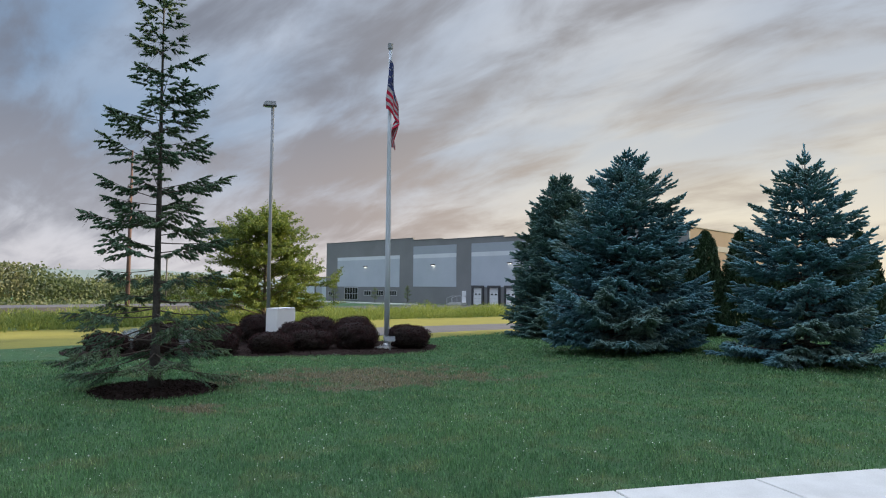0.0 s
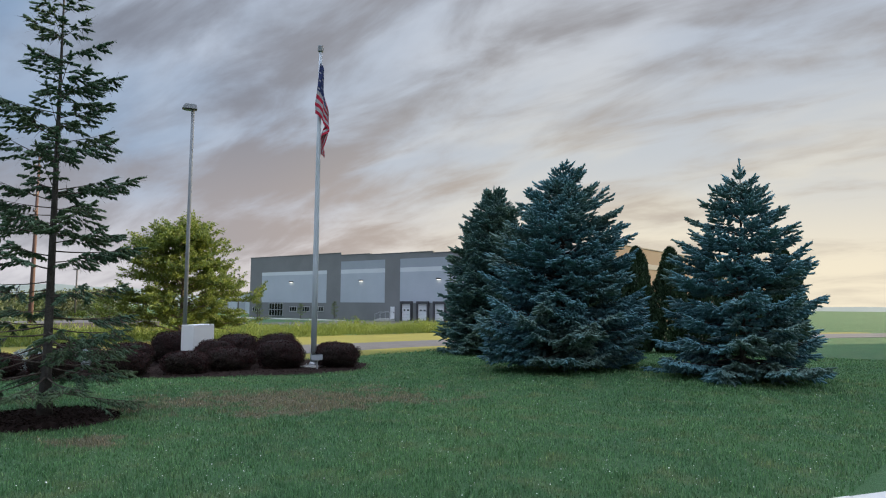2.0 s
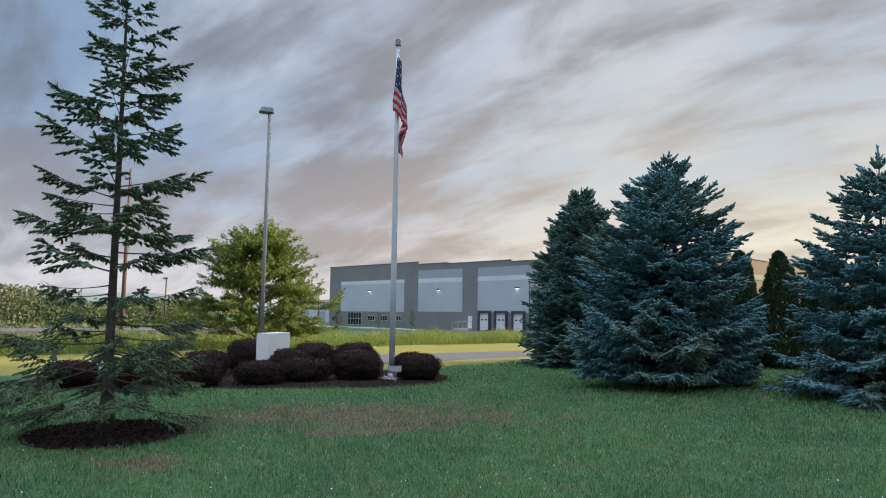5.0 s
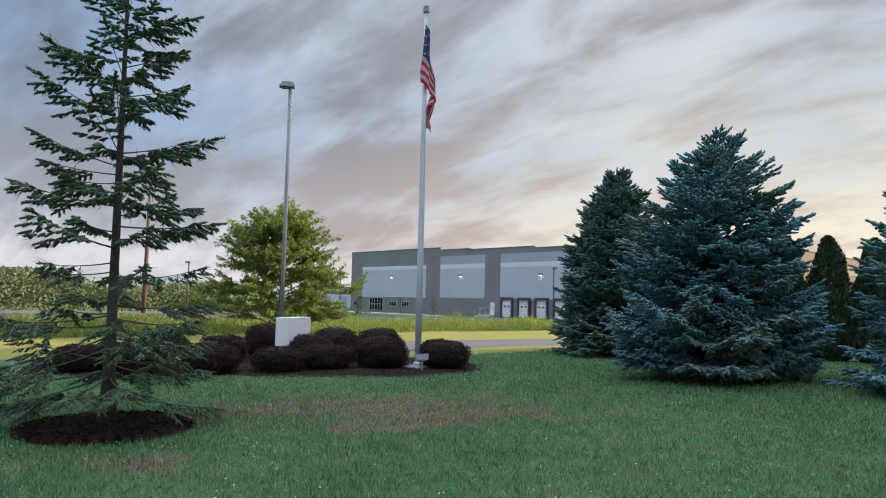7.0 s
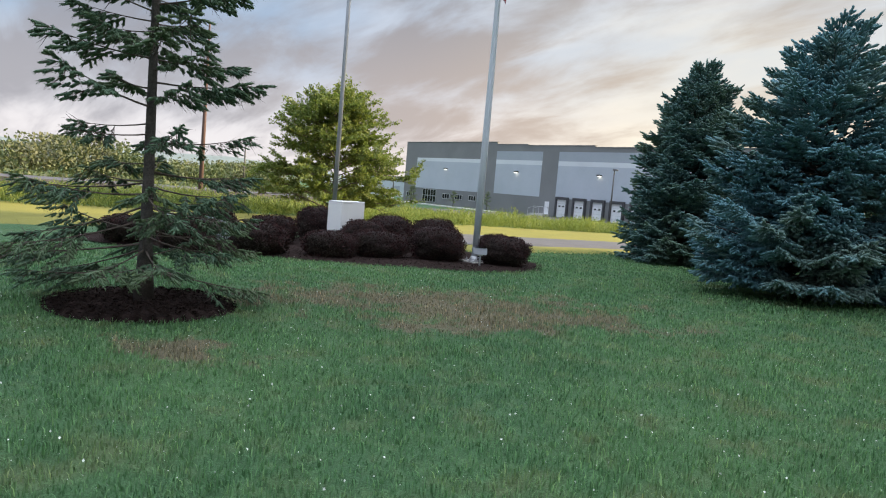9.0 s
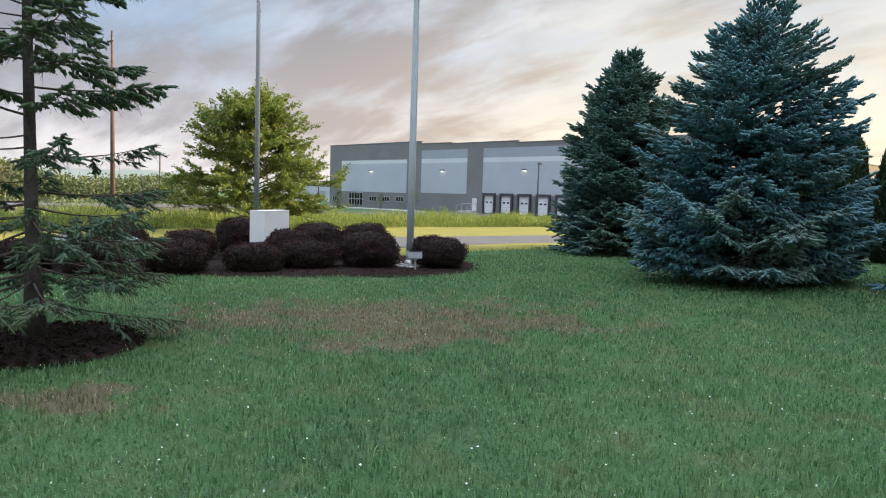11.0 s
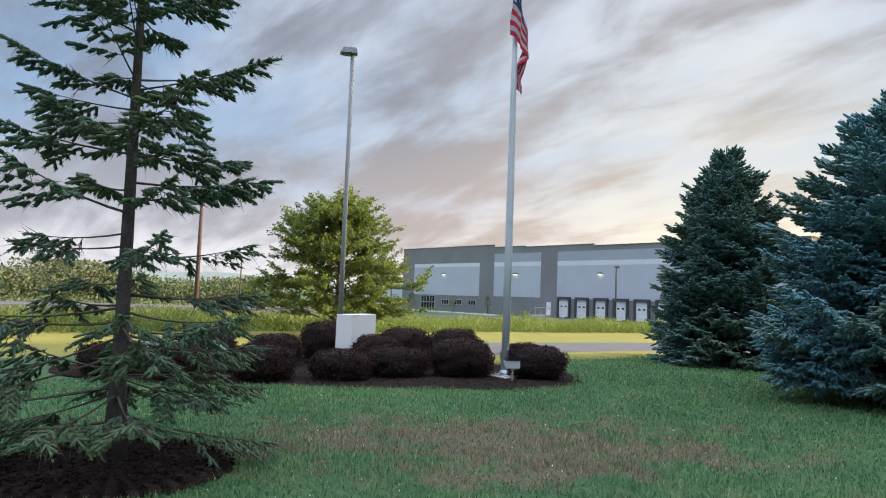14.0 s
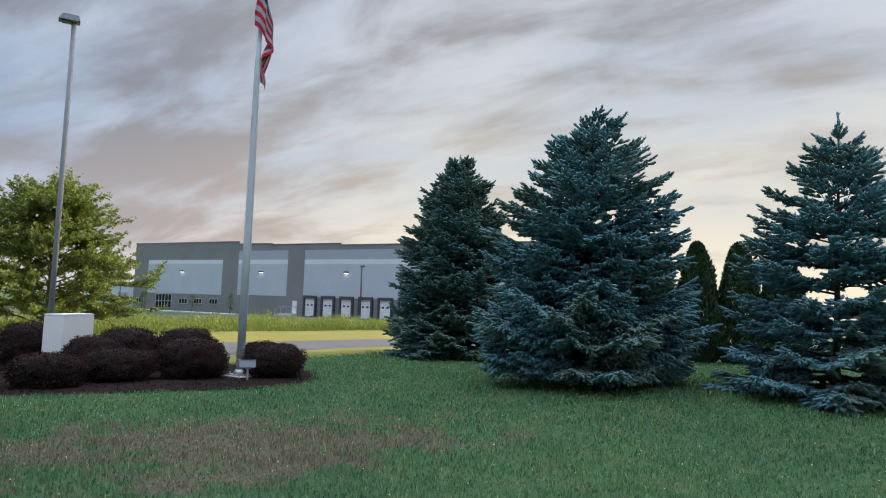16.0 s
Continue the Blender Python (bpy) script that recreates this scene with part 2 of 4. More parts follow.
M_ROPE = material("pale_rope", (0.55, 0.54, 0.50), (0.65, 0.63, 0.6), 30.0, 0.9, 0.3, 200.0)
M_ASH = material("pale_ash_flake", (0.62, 0.62, 0.58), (0.80, 0.80, 0.77), 20.0, 0.9, 0.1, 100.0)
M_SPRUCE = leafy("blue_spruce_needles", (0.068, 0.161, 0.185), (0.095, 0.210, 0.242), (0.112, 0.173, 0.144), 0.06, 0.7, 0.55)
M_SPRUCE_G = leafy("green_spruce_needles", (0.060, 0.129, 0.129), (0.090, 0.172, 0.168), (0.103, 0.163, 0.124), 0.12, 0.7, 0.5)
M_SPRUCE_TIP = leafy("blue_spruce_new_growth", (0.083, 0.193, 0.227), (0.110, 0.234, 0.273), (0.122, 0.195, 0.171), 0.08, 0.7, 0.55)
M_SPRUCE_G_TIP = leafy("green_spruce_new_growth", (0.081, 0.159, 0.147), (0.113, 0.200, 0.179), (0.120, 0.186, 0.133), 0.15, 0.7, 0.5)
M_SPARSE = leafy("sparse_spruce_needles", (0.052, 0.098, 0.064), (0.090, 0.146, 0.094), (0.094, 0.136, 0.074), 0.15, 0.8)
M_SPARSE_TIP = leafy("sparse_spruce_new_growth", (0.066, 0.122, 0.078), (0.106, 0.168, 0.106), (0.106, 0.152, 0.082), 0.17, 0.8)
# yellow of dry grass; on the strip before the drive it also carries sunlight
M_VERGE = material("dry_sunlit_verge", (0.160, 0.152, 0.030), (0.230, 0.208, 0.045), 0.5, 0.9, 0.8, 30.0, stain=0.3, stain_scale=0.2)
M_ARBOR = leafy("arborvitae_foliage", (0.026, 0.052, 0.030), (0.046, 0.080, 0.040), (0.036, 0.062, 0.030), 0.10)
M_LEAF = leafy("tree_leaves", (0.096, 0.140, 0.044), (0.205, 0.240, 0.072), (0.150, 0.194, 0.058), 0.36)
M_BARBERRY = leafy("barberry_leaves", (0.012, 0.007, 0.009), (0.062, 0.022, 0.022), (0.024, 0.019, 0.014), 0.12, 0.75, patch=2.2)
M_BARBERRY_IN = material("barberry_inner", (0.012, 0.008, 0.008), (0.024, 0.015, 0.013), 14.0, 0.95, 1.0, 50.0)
M_WEED = leafy("weed_leaves", (0.105, 0.155, 0.042), (0.270, 0.300, 0.098), (0.150, 0.200, 0.058), 0.35, patch=0.35)
M_SAGE = leafy("silver_shrub_leaves", (0.26, 0.31, 0.36), (0.40, 0.45, 0.50), (0.30, 0.35, 0.40), 0.2)
M_SAPLING = leafy("sapling_leaves", (0.16, 0.19, 0.13), (0.22, 0.25, 0.17), (0.19, 0.22, 0.15), 0.3)
M_FARTREE = leafy("far_tree_leaves", (0.082, 0.112, 0.060), (0.128, 0.155, 0.082), (0.135, 0.140, 0.085), 0.25, patch=0.12)
# pale blue-grey: the haze of distance is put into the hills' colour
M_HAZY_HILL = material("far_woods", (0.16, 0.20, 0.20), (0.20, 0.235, 0.23), 0.03, 0.95, 0.3, 0.3)
M_FARWHITE = material("far_white_wall", (0.50, 0.55, 0.60), (0.56, 0.61, 0.66), 0.3, 0.85, 0.05, 6.0)


def glass_material():
    m = bpy.data.materials.new("dark_window_glass")
    m.use_nodes = True
    n = Nodes(m.node_tree)
    p = n.add("ShaderNodeBsdfPrincipled", {"Base Color": (0.02, 0.025, 0.03, 1), "Roughness": 0.06, "Specular IOR Level": 0.6})
    n.add("ShaderNodeOutputMaterial", {0: p.outputs[0]})
    return m


def lamp_material():
    m = bpy.data.materials.new("lit_lamp_lens")
    m.use_nodes = True
    n = Nodes(m.node_tree)
    e = n.add("ShaderNodeEmission", {0: (1.0, 0.95, 0.85, 1), 1: 2.0})
    n.add("ShaderNodeOutputMaterial", {0: e.outputs[0]})
    return m


M_GLASS, M_LIT = glass_material(), lamp_material()

# ---- mesh helpers ----


def link(name, mesh, mat, parent=None, label="", kind=""):
    ob = new(name, mesh)
    for m in (mat if isinstance(mat, (list, tuple)) else [mat]):
        mesh.materials.append(m)
    if parent is not None:
        ob.parent = parent
    return tagged(ob, label=label, kind=kind)


def part(name, bm, mat, parent=None, label="", smooth=False, bevel=0.0):
    """One bmesh as one mesh object under a thing or part."""
    if bevel:
        bmesh.ops.bevel(bm, geom=[e for e in bm.edges if e.calc_length() > 3 * bevel], offset=bevel, segments=2, affect="EDGES")
    mesh = bpy.data.meshes.new(name)
    bm.normal_update()
    bm.to_mesh(mesh)
    bm.free()
    if smooth:
        mesh.polygons.foreach_set("use_smooth", np.array([len(p.vertices) < 5 for p in mesh.polygons], dtype=bool))
    return link(name, mesh, mat, parent, label)


def thing(name, label, category, at=(0, 0, 0), turn=0.0, group="", kind=""):
    ob = new(name)
    ob.empty_display_size = 0.1
    ob.matrix_basis = pose(*at, 0, 0, turn)
    return tagged(ob, label, category, group, kind)


def box(x0, x1, y0, y1, z0, z1, bm=None):
    bm = bm or bmesh.new()
    m = Matrix.Translation(((x0 + x1) / 2, (y0 + y1) / 2, (z0 + z1) / 2)) @ Matrix.Diagonal((x1 - x0, y1 - y0, z1 - z0, 1))
    bmesh.ops.create_cube(bm, size=1.0, matrix=m)
    return bm


def tube(points, radii, sides=8, bm=None, cap=True):
    """A tapered tube through the points."""
    bm = bm or bmesh.new()
    rings = []
    pts = [Vector(p) for p in points]
    for i, p in enumerate(pts):
        d = (pts[min(i + 1, len(pts) - 1)] - pts[max(i - 1, 0)]).normalized()
        side = d.cross(Vector((0.13, 0.37, 0.92)) if abs(d.z) < 0.9 else Vector((1, 0.1, 0))).normalized()
        oth = d.cross(side)
        rings.append([bm.verts.new(p + (side * math.cos(a) + oth * math.sin(a)) * radii[i]) for a in (2 * math.pi * k / sides for k in range(sides))])
    for r0, r1 in zip(rings, rings[1:]):
        for k in range(sides):
            bm.faces.new((r0[k], r0[(k + 1) % sides], r1[(k + 1) % sides], r1[k]))
    if cap:
        bm.faces.new(rings[0][::-1])
        bm.faces.new(rings[-1])
    return bm


def mesh_np(name, verts, faces):
    """A mesh from arrays: verts (n, 3), faces (m, k)."""
    mesh = bpy.data.meshes.new(name)
    k = faces.shape[1]
    mesh.vertices.add(len(verts))
    mesh.vertices.foreach_set("co", np.ascontiguousarray(verts, dtype=np.float32).ravel())
    mesh.loops.add(faces.size)
    mesh.loops.foreach_set("vertex_index", np.ascontiguousarray(faces, dtype=np.int32).ravel())
    mesh.polygons.add(len(faces))
    mesh.polygons.foreach_set("loop_start", np.arange(0, faces.size, k, dtype=np.int32))
    mesh.update(calc_edges=True)
    return mesh


def unit(v):
    return v / np.maximum(np.linalg.norm(v, axis=1, keepdims=True), 1e-9)


def leaf_mesh(name, centre, along, normal, length, width):
    """Diamond-shaped leaves, each an island of two triangles folded at the midrib."""
    n = len(centre)
    along = unit(along)
    side = unit(np.cross(normal, along))
    nrm = np.cross(along, side)
    ln, wd = length[:, None], width[:, None]
    v = np.empty((n, 4, 3))
    v[:, 0] = centre - along * ln * 0.5
    v[:, 1] = centre + side * wd * 0.5 + nrm * wd * 0.15
    v[:, 2] = centre + along * ln * 0.5
    v[:, 3] = centre - side * wd * 0.5 + nrm * wd * 0.15
    b = np.arange(n)[:, None] * 4
    f = np.concatenate([b + np.array([[0, 1, 2]]), b + np.array([[0, 2, 3]])])
    return mesh_np(name, v.reshape(-1, 3), f)


def needle_mesh(name, base, direction, length, width, rng):
    """Thin triangular needle bundles."""
    n = len(base)
    d = unit(direction)
    side = unit(np.cross(d, rng.normal(size=(n, 3))))
    v = np.empty((n, 3, 3))
    v[:, 0] = base + side * width[:, None] * 0.5
    v[:, 1] = base - side * width[:, None] * 0.5
    v[:, 2] = base + d * length[:, None]
    return mesh_np(name, v.reshape(-1, 3), np.arange(n * 3).reshape(n, 3))


# ---- ground ----


def ground_height(x, y):
    """Level lawn with a low rise under the spruces, falling gently beyond the weeds."""
    d = np.clip((-x - 30.0 + 0.25 * y) / 30.0, 0.0, 1.0)
    rise = np.clip(1 - np.hypot(x + 5.0, y - 18.0) / 7.5, 0.0, 1.0)
    return 0.27 * rise * rise * (3 - 2 * rise) - 0.85 * d * d * (3 - 2 * d) + 0.02 * np.sin(x * 0.7) * np.sin(y * 0.6 + 1.0)


def build_ground():
    xs = np.concatenate([[-2500, -1200, -600, -300, -200], np.arange(-150, -30, 6.0), np.arange(-30, 12, 1.0), [14, 20, 40, 100, 300, 900, 2500]])
    ys = np.concatenate([[-2500, -900, -300, -100, -40, -20], np.arange(-10, 40, 1.0), np.arange(40, 100, 5.0), [120, 160, 250, 500, 1000, 2500]])
    gx, gy = np.meshgrid(xs, ys, indexing="ij")
    v = np.stack([gx, gy, ground_height(gx, gy)], -1).reshape(-1, 3)
    i, j = np.meshgrid(np.arange(len(xs) - 1), np.arange(len(ys) - 1), indexing="ij")
    a = (i * len(ys) + j).ravel()
    f = np.stack([a, a + len(ys), a + len(ys) + 1, a + 1], -1)
    mesh = mesh_np("ground", v, f)
    mesh.polygons.foreach_set("use_smooth", np.ones(len(f), dtype=bool))
    tagged(link("ground", mesh, M_GROUND), "mown green lawn with a browned worn patch", "lawn", kind="structure")


build_ground()


def outline(points, steps=10):
    """A smooth closed outline through the points."""
    out = []
    n = len(points)
    for i in range(n):
        p0, p1, p2, p3 = (Vector(points[(i + k) % n]) for k in (-1, 0, 1, 2))
        for s in range(steps):
            t = s / steps
            out.append(0.5 * ((2 * p1) + (p2 - p0) * t + (2 * p0 - 5 * p1 + 4 * p2 - p3) * t * t + (3 * p1 - p0 - 3 * p2 + p3) * t ** 3))
    return [(p.x, p.y) for p in out]


BED = outline([(-11.90, 14.70), (-11.50, 13.60), (-11.58, 12.60), (-12.20, 11.45), (-13.02, 9.90), (-13.85, 8.75), (-14.9, 7.2), (-16.4, 6.0), (-17.9, 6.2), (-18.6, 8.0), (-18.4, 11.2), (-16.6, 14.6), (-13.4, 15.7)])
RING = outline([(-9.34 + 1.05 * math.cos(a), 5.12 + 1.05 * math.sin(a)) for a in np.linspace(0, 2 * math.pi, 7)[:-1]], 6)


def mulch_bed(name, line, label, height, seed):
    """Heaped mulch: a low dome with a ragged, sloped edge and loose chips on it."""
    rng = np.random.default_rng(seed)
    c = np.mean(line, axis=0)
    rings, n = 9, len(line)
    verts = []
    for r in range(rings + 1):
        s = 1 - r / rings
        for x, y in line:
            px, py = c[0] + (x - c[0]) * s, c[1] + (y - c[1]) * s
            edge = min(1.0, r / 1.2)
            jit = noise.noise((px * 3, py * 3, seed)) * 0.035 * edge
            wob = 1 + (0.02 * noise.noise((x * 4, y * 4, 2)) if r == 0 else 0)
            verts.append((c[0] + (px - c[0]) * wob, c[1] + (py - c[1]) * wob, 0.006 + (height - 0.006) * edge + jit))
    faces = [(r * n + k, r * n + (k + 1) % n, (r + 1) * n + (k + 1) % n, (r + 1) * n + k) for r in range(rings) for k in range(n)]
    mesh = mesh_np(name, np.array(verts), np.array(faces))
    bed = tagged(link(name, mesh, M_MULCH), label, "mulch bed", kind="structure")
    k = rng.integers(0, n, 5200)
    s = np.sqrt(rng.random(5200)) * 1.0
    ln = np.array(line)[k]
    pos = np.column_stack([c + (ln - c) * s[:, None] + rng.normal(scale=0.02, size=(5200, 2)), np.full(5200, height + 0.012) + rng.normal(scale=0.012, size=5200)])
    pos[:, 2] = np.where(s > 0.9, height * (1 - (s - 0.9) * 6) + 0.012, pos[:, 2])
    lm = leaf_mesh("bark_chips", pos, np.column_stack([rng.normal(size=(5200, 2)), rng.normal(scale=0.25, size=5200)]), np.column_stack([rng.normal(scale=0.5, size=(5200, 2)), np.ones(5200)]), rng.uniform(0.02, 0.08, 5200), rng.uniform(0.01, 0.025, 5200))
    link("bark_chips", lm, M_CHIP, bed, kind="stuff")
    return bed


mulch_bed("mulch_bed", BED, "dark bark mulch bed with clipped shrubs", 0.05, 3)
mulch_bed("mulch_ring", RING, "dark bark mulch ring round a spruce trunk", 0.06, 4)


def build_road():
    """The drive behind the shrub bed: an asphalt strip bending away, with a rounded end."""
    mid = [(-19.6, 15.2), (-19.35, 18.0), (-18.75, 22.0), (-17.6, 26.5), (-15.6, 32.0), (-12.5, 39.0), (-8.0, 48.0), (-1.0, 60.0)]
    bm = bmesh.new()
    left, right = [], []
    for i, p in enumerate(mid):
        a, b = Vector(mid[max(i - 1, 0)]), Vector(mid[min(i + 1, len(mid) - 1)])
        d = (b - a).normalized()
        nrm = Vector((-d.y, d.x))
        w = 1.9 if i == 0 else 2.25
        left.append(Vector(p) + nrm * w)
        right.append(Vector(p) - nrm * w)
    ring = left[::-1] + right
    top = [bm.verts.new((p.x, p.y, float(ground_height(p.x, p.y)) + 0.03)) for p in ring]
    low = [bm.verts.new((p.x, p.y, float(ground_height(p.x, p.y)) - 0.1)) for p in ring]
    n = len(left)
    for i in range(n - 1):
        bm.faces.new((top[n - 1 - i], top[n - 2 - i], top[n + i + 1], top[n + i]))
    for i in range(2 * n):
        bm.faces.new((top[i], top[(i + 1) % (2 * n)], low[(i + 1) % (2 * n)], low[i]))
    bmesh.ops.recalc_face_normals(bm, faces=bm.faces)
    tagged(part("road", bm, M_ROAD), "grey asphalt drive between lawn and verge", "road", kind="structure")


build_road()


def build_verge():
    """Dry mown strip between the drive and the weeds, a low sheet on the ground."""
    ys = np.arange(-30, 62, 2.0)
    x0 = np.where(ys > 15, -19.6 + 0.012 * np.maximum(ys - 15, 0) ** 1.75, -18.6 - 1.0 * np.clip((ys - 8) / 7, 0, 1)) 
    x1 = -29.5 + 0 * ys
    cols = 9
    verts = [(a + (b - a) * k / (cols - 1), y, float(ground_height(a + (b - a) * k / (cols - 1), y)) + (0.012 if 0 < k < cols - 1 else -0.03)) for y, a, b in zip(ys, x0, x1) for k in range(cols)]
    faces = [(i * cols + k, i * cols + k + 1, (i + 1) * cols + k + 1, (i + 1) * cols + k) for i in range(len(ys) - 1) for k in range(cols - 1)]
    tagged(link("verge", mesh_np("verge", np.array(verts), np.array(faces)), M_VERGE), "sunlit dry yellow-green mown verge", "verge", kind="structure")


build_verge()


def build_roadside():
    """Narrow strip of mown grass along the near edge of the drive, its sunlight put into the yellow colour."""
    ys = np.arange(14.5, 60, 1.0)
    x0 = -17.25 + 0.016 * np.maximum(ys - 16, 0) ** 1.72
    cols = 5
    verts = []
    for y, a in zip(ys, x0):
        w = 2.15 + 0.35 * noise.noise((y * 0.6, 3.1, 0.0))
        for k in range(cols):
            x = a - 0.5 + (w + 0.5) * k / (cols - 1)
            verts.append((x, y, float(ground_height(x, y)) + (0.036 if 0 < k < cols - 1 else -0.02)))
    faces = [(i * cols + k, i * cols + k + 1, (i + 1) * cols + k + 1, (i + 1) * cols + k) for i in range(len(ys) - 1) for k in range(cols - 1)]
    tagged(link("sunlit_roadside", mesh_np("sunlit_roadside", np.array(verts), np.array(faces)), M_VERGE), "grass strip beside the drive, sunlight put into its yellow-green", "verge", kind="structure")


build_roadside()


def build_sidewalk():
    """Concrete walk of separate slabs with open joints."""
    walk_thing = thing("sidewalk", "pale concrete footpath of square slabs", "footpath", (-0.70, 5.66, -0.010), 60.5, kind="structure")
    slab = bpy.data.meshes.new("slab")
    bm = box(0.006, 1.494, -1.5, 0.0, -0.08, 0.03)
    bmesh.ops.bevel(bm, geom=bm.edges[:], offset=0.008, segments=1, affect="EDGES")
    bm.to_mesh(slab)
    bm.free()
    slab.materials.append(M_CONCRETE)
    for i in range(-5, 6):
        ob = new("slab", slab)
        ob.parent = walk_thing
        ob.location = (1.5 * i, 0, 0.004 * math.sin(i * 1.7))


build_sidewalk()

# ---- warehouse ----
FY = 81.15            # its long front wall


def dock_door(parent, x):
    d = thing("dock_door", "", "")
    d.parent = parent
    d.location = (x, FY, 0)
    part("seal", box(0, 2.42, -0.35, -0.02, 1.88, 2.28, box(2.14, 2.42, -0.35, -0.02, -0.75, 1.88, box(0, 0.28, -0.35, -0.02, -0.75, 1.88))), M_SEAL, d, "black rubber dock seal")
    leaf = part("leaf", box(0.28, 2.14, -0.12, -0.03, -0.75, 1.88), M_DOOR, d, "white sectional door leaf")
    for k in (0.62, 1.38):
        part("pane", box(k, k + 0.36, -0.135, -0.122, 0.80, 1.02), M_GLASS, leaf)
    for k in range(4):
        part("rib", box(0.36, 2.06, -0.128, -0.121, -0.30 + 0.52 * k, -0.27 + 0.52 * k), M_FRAME, leaf)
    for k in (0.28, 1.84):
        part("bumper", box(k, k + 0.3, -0.6, -0.352, -0.85, -0.62), M_SEAL, d)
    return d


def window(parent, x0, x1, z0, z1, cols, rows, name="window"):
    w = thing(name, "", "")
    w.parent = parent
    w.location = (x0, FY, z0)
    wd, ht, b = x1 - x0, z1 - z0, 0.09
    bm = box(0, wd, -0.07, -0.003, 0, b)
    box(0, wd, -0.07, -0.003, ht - b, ht, bm)
    for i in range(cols + 1):
        c = b / 2 + (wd - b) * i / cols
        box(c - b / 2, c + b / 2, -0.068, -0.003, b, ht - b, bm)
    for j in range(1, rows):
        c = ht * j / rows
        box(b, wd - b, -0.064, -0.003, c - b / 2, c + b / 2, bm)
    part("window_frame", bm, M_FRAME, w, "pale aluminium frame")
    for i in range(cols):
        for j in range(rows):
            part("pane", box(b / 2 + (wd - b) * i / cols + 0.02, b / 2 + (wd - b) * (i + 1) / cols - 0.02, -0.035, -0.006, ht * j / rows + 0.05, ht * (j + 1) / rows - 0.05), M_GLASS, w)


def build_warehouse():
    W = thing("warehouse", "long flat-roofed grey and pale blue concrete warehouse", "warehouse")
    segs = [(-110.2, -84.8, 10.42), (-84.8, -77.78, 10.02), (-77.78, -64.45, 9.86), (-64.45, -35.0, 9.62)]
    for x0, x1, top in segs:
        part("wall", box(x0, x1, FY, FY + 0.3, -1.2, top), M_WALL_DARK, W)
        part("coping", box(x0 - 0.02, x1 - 0.01, FY - 0.06, FY + 0.36, top, top + 0.12), M_COPING, W, "metal roof edge coping")
    part("end_wall", box(-35.3, -35.0, FY + 0.3, FY + 75, -1.2, 9.62), M_WALL_TAN, W, "sunlit tan end wall")
    part("end_band", box(-34.998, -34.9, FY + 0.3, FY + 75, 6.9, 7.6), M_WALL_DARK, W)
    part("end_coping", box(-35.36, -34.88, FY + 0.37, FY + 75, 9.62, 9.74), M_PLINTH, W)
    part("wall", box(-110.2, -109.9, FY + 0.3, FY + 75, -1.2, 9.9), M_WALL_DARK, W)
    part("wall", box(-110.2, -35, FY + 75, FY + 75.3, -1.2, 9.4), M_WALL_DARK, W)
    part("roof", box(-109.9, -35.3, FY + 0.3, FY + 75, 9.0, 9.2), M_CONCRETE, W)
    # painted panels, slightly proud
    part("panel", box(-106.5, -88.3, FY - 0.03, FY - 0.001, 1.95, 6.95), M_WALL_LIGHT, W, "pale blue-grey wall panel")
    part("stripe", box(-106.5, -88.3, FY - 0.035, FY - 0.001, 6.95, 7.57), M_WALL_STRIPE, W)
    for x0, x1 in ((-84.72, -74.42), (-71.1, -36.5)):
        part("panel", box(x0, x1, FY - 0.03, FY - 0.001, 2.05, 6.9), M_WALL_LIGHT, W, "pale blue-grey wall panel")
        part("stripe", box(x0, x1, FY - 0.035, FY - 0.001, 6.9, 7.58), M_WALL_STRIPE, W)
        part("upper_panel", box(x0, x1, FY - 0.03, FY - 0.001, 7.58, 8.98), M_WALL_MID, W)
    for i in range(10):
        dock_door(W, -70.8 + 3.34 * i)
    door = part("side_door", box(-73.05, -72.2, FY - 0.08, FY - 0.002, -0.5, 1.42), M_DOOR, W, "plain white side door")
    part("handle", box(-72.36, -72.28, FY - 0.14, FY - 0.082, 0.40, 0.52), M_DARKMETAL, door)
    window(W, -109.2, -107.25, 0.15, 1.05, 3, 1)
    window(W, -98.15, -96.1, 0.3, 1.24, 3, 1)
    window(W, -94.6, -92.6, 0.35, 1.28, 3, 1)
    window(W, -90.9, -88.95, 0.38, 1.30, 3, 1)
    window(W, -104.1, -100.0, -0.55, 1.85, 5, 2, "entrance_glazing")
    return W


build_warehouse()


def wall_lamp(x, z):
    t = thing("wall_lamp", "small lit lamp high on the pale warehouse wall", "wall lamp", (x, FY - 0.035, z), group="wall lamps")
    part("housing", box(-0.32, 0.32, -0.42, 0.0, 0.0, 0.22), M_DARKMETAL, t)
    part("lens", box(-0.26, 0.26, -0.38, -0.05, -0.03, -0.002), M_LIT, t)
    lamp = bpy.data.lights.new("bulb", "POINT")
    lamp.energy, lamp.color, lamp.shadow_soft_size = 1.6, (1.0, 0.93, 0.82), 0.15
    b = new("bulb", lamp)
    b.parent = t
    b.location = (0, -0.45, -0.25)


for lx in (-97.6, -79.65, -63.1, -46.5):
    wall_lamp(lx, 5.6)


